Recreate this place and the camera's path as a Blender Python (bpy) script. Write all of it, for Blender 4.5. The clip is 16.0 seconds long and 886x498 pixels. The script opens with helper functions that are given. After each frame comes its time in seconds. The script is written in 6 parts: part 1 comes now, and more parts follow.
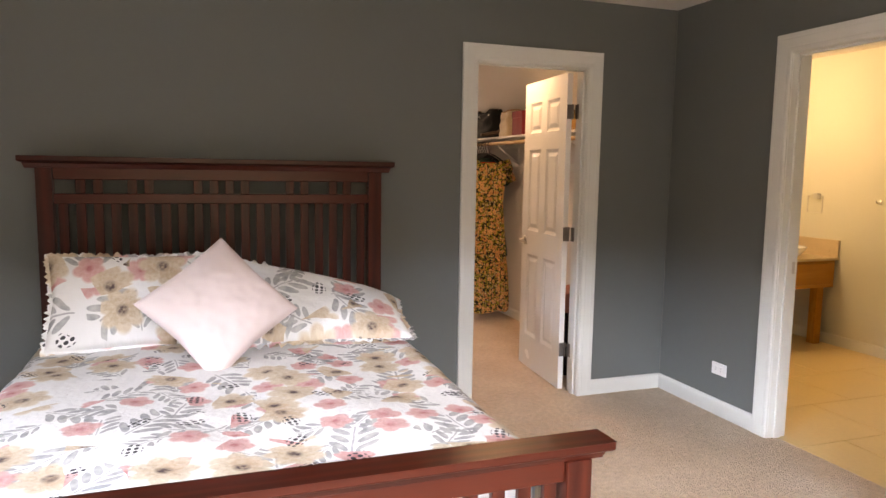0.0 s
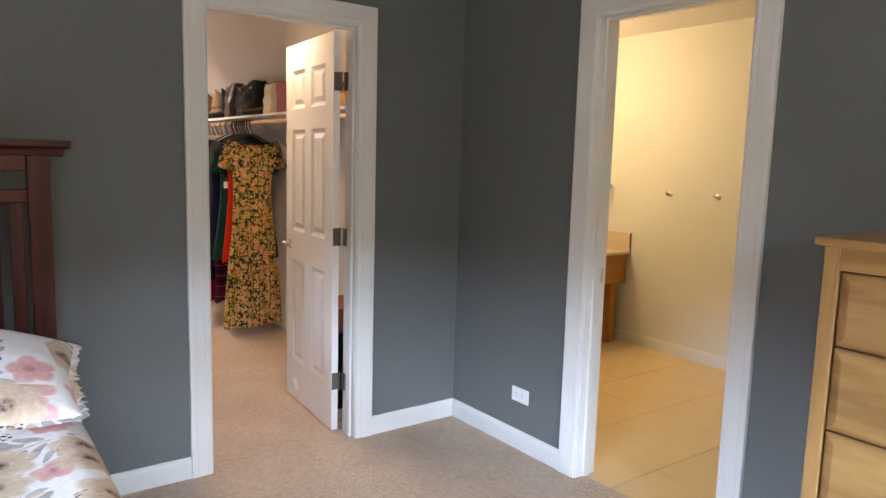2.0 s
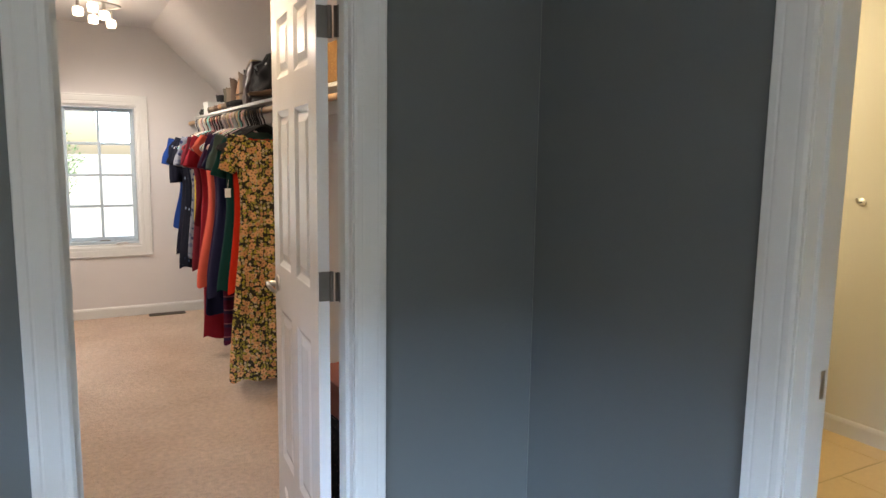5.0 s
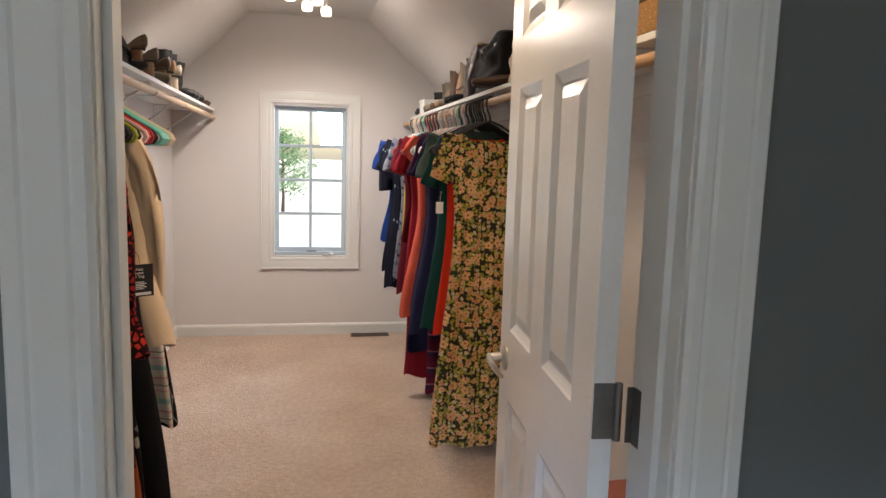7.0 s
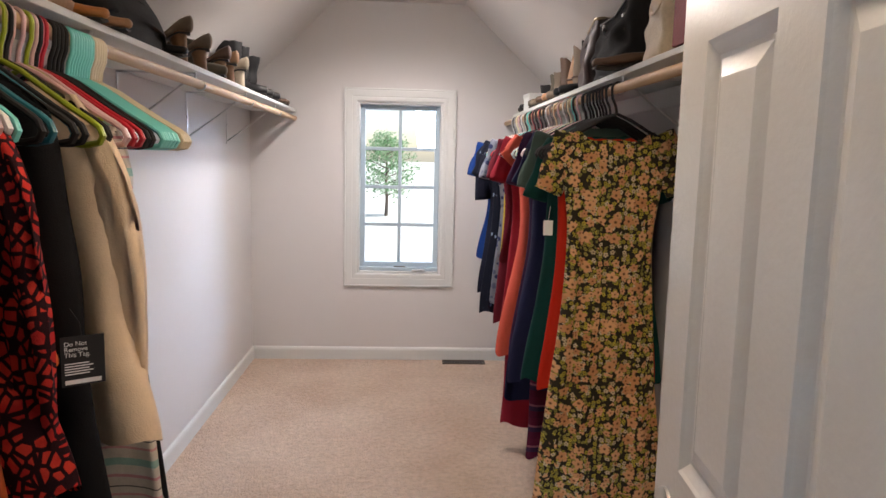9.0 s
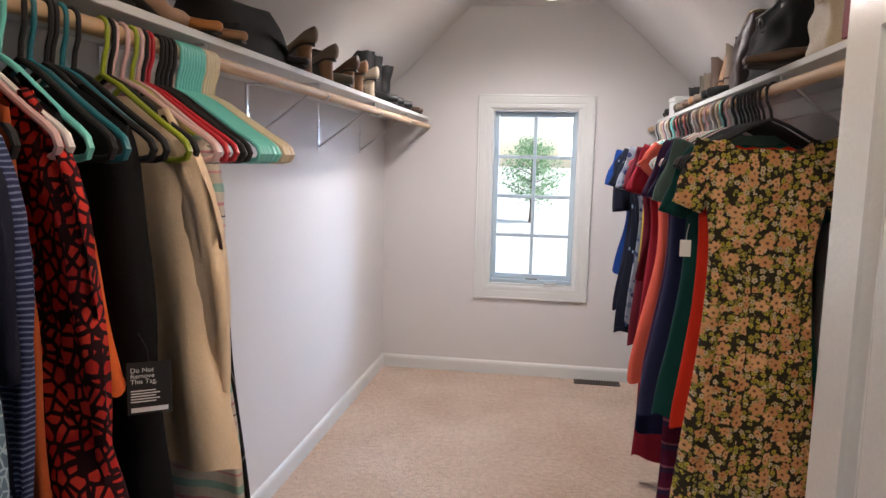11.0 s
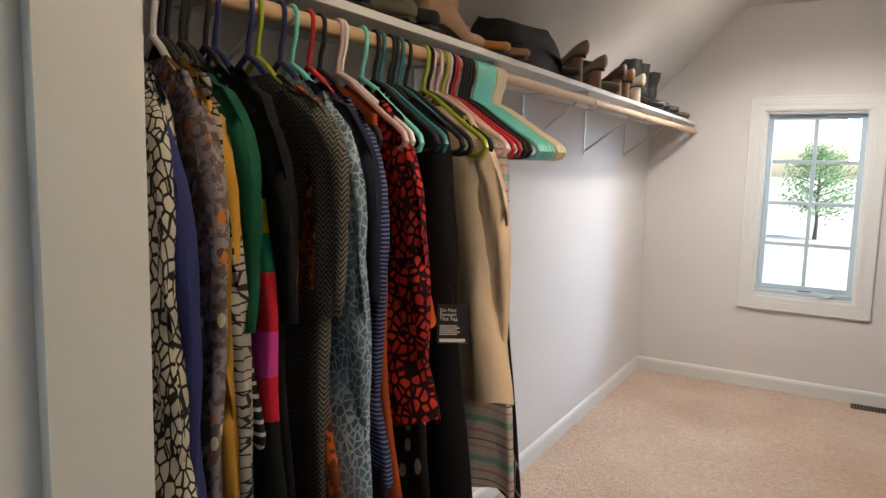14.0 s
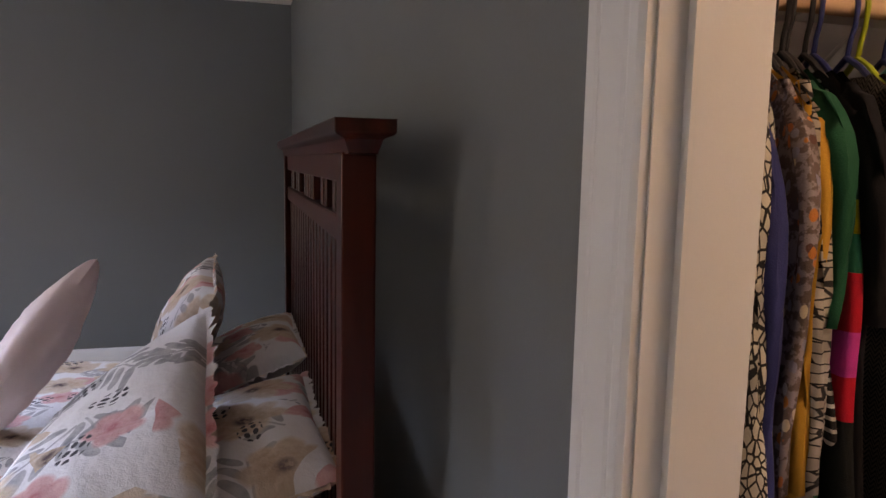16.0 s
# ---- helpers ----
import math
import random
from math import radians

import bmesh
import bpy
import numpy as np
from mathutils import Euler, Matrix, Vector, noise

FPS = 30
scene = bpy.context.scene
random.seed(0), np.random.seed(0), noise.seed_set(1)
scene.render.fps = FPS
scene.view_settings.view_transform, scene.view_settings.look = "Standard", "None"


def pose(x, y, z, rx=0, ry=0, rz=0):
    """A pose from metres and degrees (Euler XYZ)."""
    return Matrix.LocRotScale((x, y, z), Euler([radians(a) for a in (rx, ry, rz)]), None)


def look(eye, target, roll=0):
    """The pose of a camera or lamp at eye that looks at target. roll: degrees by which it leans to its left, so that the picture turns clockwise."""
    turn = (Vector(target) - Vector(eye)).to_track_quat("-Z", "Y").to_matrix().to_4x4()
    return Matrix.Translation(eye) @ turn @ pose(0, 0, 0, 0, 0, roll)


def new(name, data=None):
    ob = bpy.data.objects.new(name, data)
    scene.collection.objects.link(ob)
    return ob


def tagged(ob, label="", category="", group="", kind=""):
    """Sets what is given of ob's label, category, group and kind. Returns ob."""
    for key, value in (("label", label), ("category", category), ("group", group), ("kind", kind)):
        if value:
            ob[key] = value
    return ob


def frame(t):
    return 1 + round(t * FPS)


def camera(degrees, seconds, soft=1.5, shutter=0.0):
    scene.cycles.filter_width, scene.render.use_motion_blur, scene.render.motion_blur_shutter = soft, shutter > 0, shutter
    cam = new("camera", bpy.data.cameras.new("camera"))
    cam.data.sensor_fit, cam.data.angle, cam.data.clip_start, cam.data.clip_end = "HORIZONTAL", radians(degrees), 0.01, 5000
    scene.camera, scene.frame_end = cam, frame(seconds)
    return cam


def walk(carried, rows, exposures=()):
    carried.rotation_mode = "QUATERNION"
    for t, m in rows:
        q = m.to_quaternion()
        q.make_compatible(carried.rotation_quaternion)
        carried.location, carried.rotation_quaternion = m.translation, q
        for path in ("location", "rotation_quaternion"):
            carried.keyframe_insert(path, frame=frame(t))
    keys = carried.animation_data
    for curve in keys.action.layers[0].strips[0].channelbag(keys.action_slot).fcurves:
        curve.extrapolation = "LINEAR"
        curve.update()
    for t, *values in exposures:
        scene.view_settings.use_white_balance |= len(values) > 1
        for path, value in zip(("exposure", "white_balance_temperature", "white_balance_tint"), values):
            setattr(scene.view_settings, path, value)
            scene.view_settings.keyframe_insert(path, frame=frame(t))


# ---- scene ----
cam = camera(65.1, 16.0)
PATH = [
    (0, (-1.45, -3.771, 1.422), (-0.781, -1.9, 1.196), 0.9),
    (0.5, (-1.306, -3.594, 1.429), (-0.439, -1.808, 1.185), 1.1),
    (1, (-1.173, -3.432, 1.435), (-0.181, -1.714, 1.184), 1.4),
    (1.5, (-1.053, -3.219, 1.433), (0.021, -1.551, 1.182), 1.4),
    (2, (-0.855, -3.002, 1.431), (0.32, -1.404, 1.175), 1.6),
    (2.5, (-0.619, -2.823, 1.436), (0.609, -1.266, 1.175), 1.7),
    (3, (-0.445, -2.61, 1.44), (0.804, -1.071, 1.172), 1.8),
    (3.2, (-0.365, -2.502, 1.447), (0.892, -0.969, 1.175), 1.9),
    (5.3, (0.159, -1.689, 1.41), (1.019, 0.099, 1.155), 1.2),
    (5.5, (0.194, -1.574, 1.403), (0.992, 0.243, 1.157), 1.6),
    (6, (0.254, -1.347, 1.402), (0.886, 0.535, 1.155), 1.7),
    (6.5, (0.27, -1.078, 1.416), (0.752, 0.846, 1.164), 1.5),
    (7, (0.318, -0.831, 1.406), (0.714, 1.112, 1.151), 1.7),
    (7.5, (0.381, -0.632, 1.409), (0.681, 1.329, 1.154), 1.7),
    (8, (0.392, -0.441, 1.408), (0.617, 1.529, 1.15), 1.7),
    (10.3, (0.503, 0.006, 1.437), (0.382, 1.986, 1.184), 1.2),
    (10.5, (0.508, 0.007, 1.438), (0.335, 1.984, 1.186), 1.3),
    (11, (0.511, 0.009, 1.436), (0.203, 1.969, 1.187), 1.3),
    (11.5, (0.511, -0.029, 1.431), (0.134, 1.919, 1.184), 1.5),
    (12, (0.503, -0.111, 1.427), (0.091, 1.831, 1.184), 1.6),
    (12.5, (0.51, -0.181, 1.42), (0.056, 1.752, 1.179), 1.6),
    (13, (0.518, -0.228, 1.415), (-0.018, 1.684, 1.176), 1.6),
    (13.5, (0.543, -0.237, 1.411), (-0.142, 1.627, 1.173), 1.5),
    (14, (0.58, -0.238, 1.403), (-0.416, 1.48, 1.164), 1.4),
    (14.5, (0.595, -0.252, 1.401), (-0.718, 1.237, 1.161), 1.2),
    (15, (0.613, -0.273, 1.397), (-0.957, 0.942, 1.156), 1.2),
    (15.5, (0.63, -0.305, 1.388), (-1.14, 0.597, 1.153), 1.2),
    (16, (0.649, -0.355, 1.392), (-1.256, 0.203, 1.144), 1.1),
]

# ---- light ----
EXPOSURES = [(0.0, 1.28, 11900, 28), (1.5, 1.4, 9800, 26), (2.5, 1.4, 8200, 20), (3.0, 1.4, 7800, 18), (5.5, 1.2, 7500, 14), (8.0, 1.05, 6950, 15), (10.5, 1.1, 6400, 15), (13.5, 1.2, 6700, 12), (14.5, 1.2, 7000, 8), (15.0, 1.3, 7400, 12), (16.0, 1.12, 8800, 34)]
walk_rows = [(t, look(eye, target, roll)) for t, eye, target, roll in PATH]
walk(cam, walk_rows, EXPOSURES)

world = bpy.data.worlds.new("sky")
scene.world = world
world.use_nodes = True
sky = world.node_tree.nodes.new("ShaderNodeTexSky")
sky.sky_type, sky.sun_disc = "NISHITA", False
sky.sun_elevation, sky.sun_rotation = radians(55), radians(98)
world.node_tree.links.new(sky.outputs[0], world.node_tree.nodes["Background"].inputs[0])
world.node_tree.nodes["Background"].inputs[1].default_value = 0.15


def lamp(name, kind, m, watts, color, **more):
    data = bpy.data.lights.new(name, kind)
    data.energy, data.color = watts, color
    for key, value in more.items():
        if key == "size":
            data.size = value
        if key == "size_y":
            data.shape, data.size_y = "RECTANGLE", value
        if key == "spread":
            data.spread = radians(value)
        if key == "radius":
            data.shadow_soft_size = value
        if kind == "SPOT":
            data.spot_size, data.spot_blend = radians(172), 0.85
        if key == "angle":
            data.angle = radians(value)
    ob = new(name, data)
    ob.matrix_world = m
    return ob


lamp("sun", "SUN", look((14, -2, 20), (0, 0, 0)), 5.0, (1, 0.95, 0.87), angle=0.5)
# the sky above the trees, seen through the bedroom's windows in the wall behind and the side wall
lamp("window_daylight", "AREA", look((-1.6, -9.4, 3.65), (-1.4, -5.2, 1.70)), 1900, (0.42, 0.65, 1.0), size=6, size_y=1.6)
lamp("side_window_daylight", "AREA", look((-8.6, -4.0, 3.55), (-4.4, -3.75, 1.65)), 4200, (0.36, 0.60, 1.0), size=6, size_y=1.6)
# sunlit ground and trees below the sky, as they shine in at the same window
lamp("window_ground_light", "AREA", look((-1.1, -5.08, 1.45), (-1.0, 0.0, 1.55)), 4.6, (0.97, 1.0, 0.82), size=2.3, size_y=1.2)
BULBS = [(0.32, 3.25), (0.24, 3.45), (0.40, 3.52), (0.34, 3.72), (0.46, 3.84)]
ENTRY_FILL, ENTRY_FILL_X = 2.72, 0.31  # unseen second ceiling light, added to brighten the entry, this far nearer the door
for bx, by in BULBS:
    lamp("bulb_light", "SPOT", pose(bx, by, 2.285), 10.2, (1.0, 0.955, 0.93), radius=0.03)
    # warm bulbs of the added light by the door, out of view
    lamp("bulb_light", "SPOT", pose(bx + ENTRY_FILL_X, by - ENTRY_FILL, 2.285), 4.6, (1.0, 0.80, 0.58), radius=0.03)
# the glow of the frosted shades towards the ceiling
lamp("shade_glow", "POINT", pose(0.36, 3.55, 2.27), 2.6, (1.0, 0.93, 0.86), radius=0.08)
# daylight of the sky in the closet window
lamp("closet_window_daylight", "AREA", look((2.0, 8.2, 2.5), (-0.1, 3.6, 1.1)), 250, (0.54, 0.72, 1.0), size=3.4, size_y=2.0)
for vx in (2.40, 2.75):
    lamp("vanity_light", "POINT", pose(vx, 0.86, 2.02), 7.4, (1.0, 0.83, 0.54), radius=0.16)


# ---- materials ----
def shader(name, rough=0.6, metal=0.0, spec=0.5):
    m = bpy.data.materials.new(name)
    m.use_nodes = True
    p = m.node_tree.nodes["Principled BSDF"]
    p.inputs["Roughness"].default_value, p.inputs["Metallic"].default_value = rough, metal
    p.inputs["Specular IOR Level"].default_value = spec
    return m, m.node_tree, p


def put(nt, kind, ins=(), **props):
    n = nt.nodes.new("ShaderNode" + kind)
    if "operation" in props:
        n.operation = props["operation"]
    if "blend_type" in props:
        n.data_type, n.blend_type = "RGBA", props["blend_type"]
    if "bands_direction" in props:
        n.bands_direction = props["bands_direction"]
    if "feature" in props:
        n.feature = props["feature"]
    if "wave_type" in props:
        n.wave_type = props["wave_type"]
    for key, value in dict(ins).items():
        if isinstance(value, bpy.types.NodeSocket):
            nt.links.new(value, n.inputs[key])
        else:
            n.inputs[key].default_value = value
    return n


def rgba(c):
    return (*c[:3], 1)


def coords(nt, scale=(1, 1, 1), space="Object", turn=(0, 0, 0)):
    c = put(nt, "TexCoord")
    return put(nt, "Mapping", {0: c.outputs[space], "Scale": scale, "Rotation": [radians(a) for a in turn]}).outputs[0]


def blend(nt, fac, a, b, mode="MIX"):
    n = put(nt, "Mix", blend_type=mode)
    for slot, value in ((0, fac), (6, a), (7, b)):
        if isinstance(value, bpy.types.NodeSocket):
            nt.links.new(value, n.inputs[slot])
        else:
            n.inputs[slot].default_value = value if slot == 0 else rgba(value)
    return n.outputs[2]


def ramp(nt, fac, stops, step=False):
    n = put(nt, "ValToRGB", {0: fac})
    r = n.color_ramp
    r.interpolation = "CONSTANT" if step else "LINEAR"
    while len(r.elements) < len(stops):
        r.elements.new(0.5)
    for e, (at, c) in zip(r.elements, stops):
        e.position, e.color = at, rgba(c) if isinstance(c, (tuple, list)) else (c, c, c, 1)
    return n.outputs[0]


def math_node(nt, op, a, b=0.0, c=0.0):
    n = put(nt, "Math", operation=op)
    for slot, value in enumerate((a, b, c)):
        if isinstance(value, bpy.types.NodeSocket):
            nt.links.new(value, n.inputs[slot])
        else:
            n.inputs[slot].default_value = value
    return n.outputs[0]


def noise_at(nt, v, scale, detail=3.0, rough=0.55, color=False):
    n = put(nt, "TexNoise", {"Vector": v, "Scale": scale, "Detail": detail, "Roughness": rough})
    return n.outputs[1 if color else 0]


def bump(nt, p, height, strength, distance=0.01):
    b = put(nt, "Bump", {"Strength": strength, "Distance": distance, "Height": height})
    nt.links.new(b.outputs[0], p.inputs["Normal"])


def plain(name, color, rough=0.6, metal=0.0, vary=0.12, scale=3.0, grain=150.0, relief=0.1, spec=0.5, space="Object"):
    """A surface of one colour, with stains, grain and fine relief."""
    m, nt, p = shader(name, rough, metal, spec)
    v = coords(nt, space=space)
    big, fine = noise_at(nt, v, scale), noise_at(nt, v, grain, 2)
    dark = [c * (1 - vary) for c in color]
    light = [min(1, c * (1 + vary * 0.7)) for c in color]
    col = blend(nt, big, dark, light)
    col = blend(nt, 0.25, col, ramp(nt, fine, [(0.3, dark), (0.7, light)]))
    nt.links.new(col, p.inputs["Base Color"])
    nt.links.new(math_node(nt, "MULTIPLY_ADD", big, 0.16, rough - 0.08), p.inputs["Roughness"])
    bump(nt, p, fine, relief, 0.004)
    return m


GREY = plain("grey_wall_paint", (0.123, 0.138, 0.136), 0.62, vary=0.06, scale=1.2, grain=260, relief=0.12)
CREAM = plain("closet_wall_paint", (0.65, 0.632, 0.622), 0.7, vary=0.04, scale=1.5, grain=240, relief=0.1)
CEIL = plain("ceiling_paint", (0.66, 0.635, 0.61), 0.8, vary=0.04, scale=1.5, grain=200, relief=0.15)
PALE = plain("bathroom_paint", (0.64, 0.64, 0.58), 0.6, vary=0.04, scale=1.5, grain=240, relief=0.08)
TRIM = plain("white_gloss_paint", (0.66, 0.67, 0.65), 0.45, vary=0.02, scale=2, grain=260, relief=0.03)
DOORP = plain("door_paint", (0.78, 0.78, 0.77), 0.24, vary=0.04, scale=3, grain=90, relief=0.12)
# white sash and muntins; the sky's bluish shade is put into the colour
VINYL = plain("white_vinyl_sky_shade", (0.44, 0.54, 0.60), 0.4, vary=0.04, scale=4, grain=80, relief=0.04)
NICKEL = plain("brushed_nickel", (0.52, 0.50, 0.47), 0.32, 1.0, vary=0.15, scale=20, grain=300, relief=0.05)
BRONZE = plain("dull_hinge_metal", (0.20, 0.19, 0.18), 0.45, 0.9, vary=0.25, scale=30, grain=300, relief=0.1)
CHROME = plain("zinc_steel", (0.66, 0.66, 0.66), 0.3, 1.0, vary=0.1, scale=20, grain=300, relief=0.05)
PLASTIC = plain("white_plastic", (0.80, 0.80, 0.80), 0.35, vary=0.03)
BLACK = plain("black_fabric", (0.018, 0.018, 0.021), 0.9, vary=0.3, scale=12, grain=500, relief=0.3)


def wood(name, dark, light, rough=0.35, ring=9.0, along="X", stretch=12.0, coat=0.0, relief=0.08):
    m, nt, p = shader(name, rough, 0, 0.22)
    s = {"X": (1, stretch, stretch), "Y": (stretch, 1, stretch), "Z": (stretch, stretch, 1)}[along]
    v = coords(nt, s)
    warp = noise_at(nt, v, 1.3, 4)
    w = put(nt, "TexWave", {"Vector": v, "Scale": ring / 10, "Distortion": 5.0, "Detail": 3.0, "Detail Scale": 1.2}, bands_direction={"X": "Y", "Y": "X", "Z": "X"}[along])
    fine = noise_at(nt, v, 9, 4)
    mixf = math_node(nt, "ADD", math_node(nt, "MULTIPLY", w.outputs[1], 0.55), math_node(nt, "MULTIPLY", fine, 0.45))
    col = ramp(nt, mixf, [(0.15, dark), (0.55, [(a + b) / 2 for a, b in zip(dark, light)]), (0.9, light)])
    col = blend(nt, 0.25, col, blend(nt, warp, dark, light))
    nt.links.new(col, p.inputs["Base Color"])
    p.inputs["Coat Weight"].default_value, p.inputs["Coat Roughness"].default_value = coat, 0.15
    bump(nt, p, fine, relief, 0.003)
    return m


CHERRY = {a: wood("cherry_stain_" + a, (0.028, 0.0045, 0.003), (0.088, 0.0145, 0.007), 0.30, 6, a, 10, 0.0) for a in "XYZ"}
PINE = {a: wood("clear_pine_" + a, (0.17, 0.078, 0.026), (0.44, 0.245, 0.095), 0.45, 9, a, 9, 0.2) for a in "XYZ"}
RODW = wood("pale_rod_wood", (0.44, 0.27, 0.14), (0.62, 0.44, 0.28), 0.45, 7, "Y", 16)
OAK = wood("honey_vanity_wood", (0.40, 0.17, 0.035), (0.54, 0.27, 0.07), 0.4, 7, "X", 9)


def carpet_material():
    m, nt, p = shader("beige_carpet", 0.95, 0, 0.1)
    v = coords(nt)
    big, mid, fine = noise_at(nt, v, 2.2, 4), noise_at(nt, v, 38, 3), noise_at(nt, v, 210, 2)
    vor = put(nt, "TexVoronoi", {"Vector": v, "Scale": 120.0})
    col = blend(nt, ramp(nt, big, [(0.3, 0.0), (0.7, 1.0)]), (0.70, 0.50, 0.36), (0.84, 0.65, 0.50))
    col = blend(nt, ramp(nt, mid, [(0.35, 0.0), (0.65, 1.0)]), blend(nt, 1.0, col, (0.82, 0.80, 0.78), "MULTIPLY"), col)
    col = blend(nt, ramp(nt, fine, [(0.28, 0.50), (0.50, 0.0)]), col, (0.34, 0.24, 0.16))
    nt.links.new(col, p.inputs["Base Color"])
    h = math_node(nt, "ADD", math_node(nt, "MULTIPLY", fine, 0.7), math_node(nt, "ADD", math_node(nt, "MULTIPLY", mid, 1.0), math_node(nt, "MULTIPLY", vor.outputs[0], 0.5)))
    bump(nt, p, h, 1.0, 0.016)
    p.inputs["Sheen Weight"].default_value = 0.25
    return m


CARPET = carpet_material()


# ---- building helpers ----
def mesh_of(name, bm, smooth=False):
    data = bpy.data.meshes.new(name)
    bmesh.ops.recalc_face_normals(bm, faces=bm.faces)
    bm.to_mesh(data)
    bm.free()
    if smooth:
        data.polygons.foreach_set("use_smooth", [True] * len(data.polygons))
        data.set_sharp_from_angle(angle=radians(170 if smooth == "soft" else 40))
    return data


def part(name, bm, material, parent=None, label="", smooth=False, at=None):
    ob = new(name, mesh_of(name, bm, smooth))
    for m in material if isinstance(material, (list, tuple)) else [material]:
        ob.data.materials.append(m)
    if at is not None:
        ob.matrix_basis = at
    if parent:
        ob.parent = parent
    return tagged(ob, label)


def empty(name, m, label, category, group=""):
    ob = new(name)
    ob.empty_display_size = 0.1
    ob.matrix_basis = m
    return tagged(ob, label, category, group)


def box(bm, x0, x1, y0, y1, z0, z1, bevel=0.0, seg=1, mat=0):
    r = bmesh.ops.create_cube(bm, size=1.0)
    vs = r["verts"]
    for v in vs:
        v.co = ((x0 + x1) / 2 + v.co.x * (x1 - x0), (y0 + y1) / 2 + v.co.y * (y1 - y0), (z0 + z1) / 2 + v.co.z * (z1 - z0))
    faces = {f for v in vs for f in v.link_faces}
    for f in faces:
        f.material_index = mat
    if bevel:
        edges = list({e for v in vs for e in v.link_edges})
        bmesh.ops.bevel(bm, geom=edges, offset=bevel, segments=seg, affect="EDGES", profile=0.6)
    return vs


def boxes(*rows, bevel=0.0, seg=1):
    bm = bmesh.new()
    for r in rows:
        box(bm, *r, bevel=bevel, seg=seg)
    return bm


def tube(bm, points, radius, sides=10, closed=False, flat=1.0, radii=None):
    """A round bar along points."""
    pts = [Vector(p) for p in points]
    rings, n = [], len(pts)
    for i, p in enumerate(pts):
        a, b = pts[(i - 1) % n if closed else max(i - 1, 0)], pts[(i + 1) % n if closed else min(i + 1, n - 1)]
        d = (b - a).normalized()
        u = d.cross(Vector((0, 1, 0)))
        if u.length < 0.05:
            u = d.cross(Vector((1, 0, 0)))
        u.normalize()
        w = d.cross(u)
        r = radii[i] if radii else radius
        rings.append([bm.verts.new(p + (u * math.cos(k * math.tau / sides) + w * flat * math.sin(k * math.tau / sides)) * r) for k in range(sides)])
    for i in range(n if closed else n - 1):
        r0, r1 = rings[i], rings[(i + 1) % n]
        for k in range(sides):
            bm.faces.new((r0[k], r0[(k + 1) % sides], r1[(k + 1) % sides], r1[k]))
    if not closed:
        bm.faces.new(rings[0])
        bm.faces.new(rings[-1][::-1])
    return rings


def lathe(bm, profile, centre=(0, 0, 0), sides=24, m=None):
    """A turned shape: rows of radius and height about the z axis."""
    m = m or Matrix.Translation(centre)
    rings = [[bm.verts.new(m @ Vector((r * math.cos(k * math.tau / sides), r * math.sin(k * math.tau / sides), z))) for k in range(sides)] for r, z in profile]
    for a, b in zip(rings, rings[1:]):
        for k in range(sides):
            bm.faces.new((a[k], a[(k + 1) % sides], b[(k + 1) % sides], b[k]))
    bm.faces.new(rings[0][::-1])
    bm.faces.new(rings[-1])


def wall(name, axis, near, far, a0, a1, z0, z1, holes, mats, outline=None):
    """A wall with openings. axis: the one it stands across; near and far are its two faces, each with a paint of its own."""
    bm = bmesh.new()
    us = sorted({a0, a1, *[h[0] for h in holes], *[h[1] for h in holes]})
    zs = sorted({z0, z1, *[h[2] for h in holes], *[h[3] for h in holes]})
    solid = {}
    for i in range(len(us) - 1):
        for j in range(len(zs) - 1):
            u, z = (us[i] + us[i + 1]) / 2, (zs[j] + zs[j + 1]) / 2
            solid[i, j] = not any(h[0] < u < h[1] and h[2] < z < h[3] for h in holes)
    cache = {}

    def vert(u, d, z):
        key = (u, d, z)
        if key not in cache:
            cache[key] = bm.verts.new((u, d, z) if axis == "y" else (d, u, z))
        return cache[key]

    for (i, j), full in solid.items():
        if not full:
            continue
        u, w, z, q = us[i], us[i + 1], zs[j], zs[j + 1]
        for d, index in ((near, 0), (far, 1)):
            bm.faces.new([vert(*c) for c in ((u, d, z), (w, d, z), (w, d, q), (u, d, q))]).material_index = index
        for (di, dj), (p, r) in (((-1, 0), ((u, z), (u, q))), ((1, 0), ((w, z), (w, q))), ((0, -1), ((u, z), (w, z))), ((0, 1), ((u, q), (w, q)))):
            if not solid.get((i + di, j + dj), False):
                bm.faces.new([vert(p[0], near, p[1]), vert(r[0], near, r[1]), vert(r[0], far, r[1]), vert(p[0], far, p[1])]).material_index = 0
    return tagged(part(name, bm, mats), kind="structure")


def structure(name, bm, material, label="", smooth=False):
    return tagged(part(name, bm, material, None, label, smooth), kind="structure")


def casing(name, opening, profile, place, closed=False, material=None):
    """Mitred trim round an opening (a0, a1, z0, z1); place turns (a, z, out) into the world; profile: (outward, proud) rows."""
    bm = bmesh.new()
    a0, a1, z0, z1 = opening
    rows = []
    for u, v in profile:
        if closed:
            path = [(a0 - u, z0 - u), (a0 - u, z1 + u), (a1 + u, z1 + u), (a1 + u, z0 - u)]
        else:
            path = [(a0 - u, z0), (a0 - u, z1 + u), (a1 + u, z1 + u), (a1 + u, z0)]
        rows.append([bm.verts.new(place(a, z, v)) for a, z in path])
    n, k = len(rows), 4 if closed else 3
    for i in range(n):
        r, s = rows[i], rows[(i + 1) % n]
        for j in range(k):
            bm.faces.new((r[j], r[(j + 1) % 4], s[(j + 1) % 4], s[j]))
    if not closed:
        bm.faces.new([r[0] for r in rows])
        bm.faces.new([r[3] for r in rows])
    return structure(name, bm, material or TRIM)


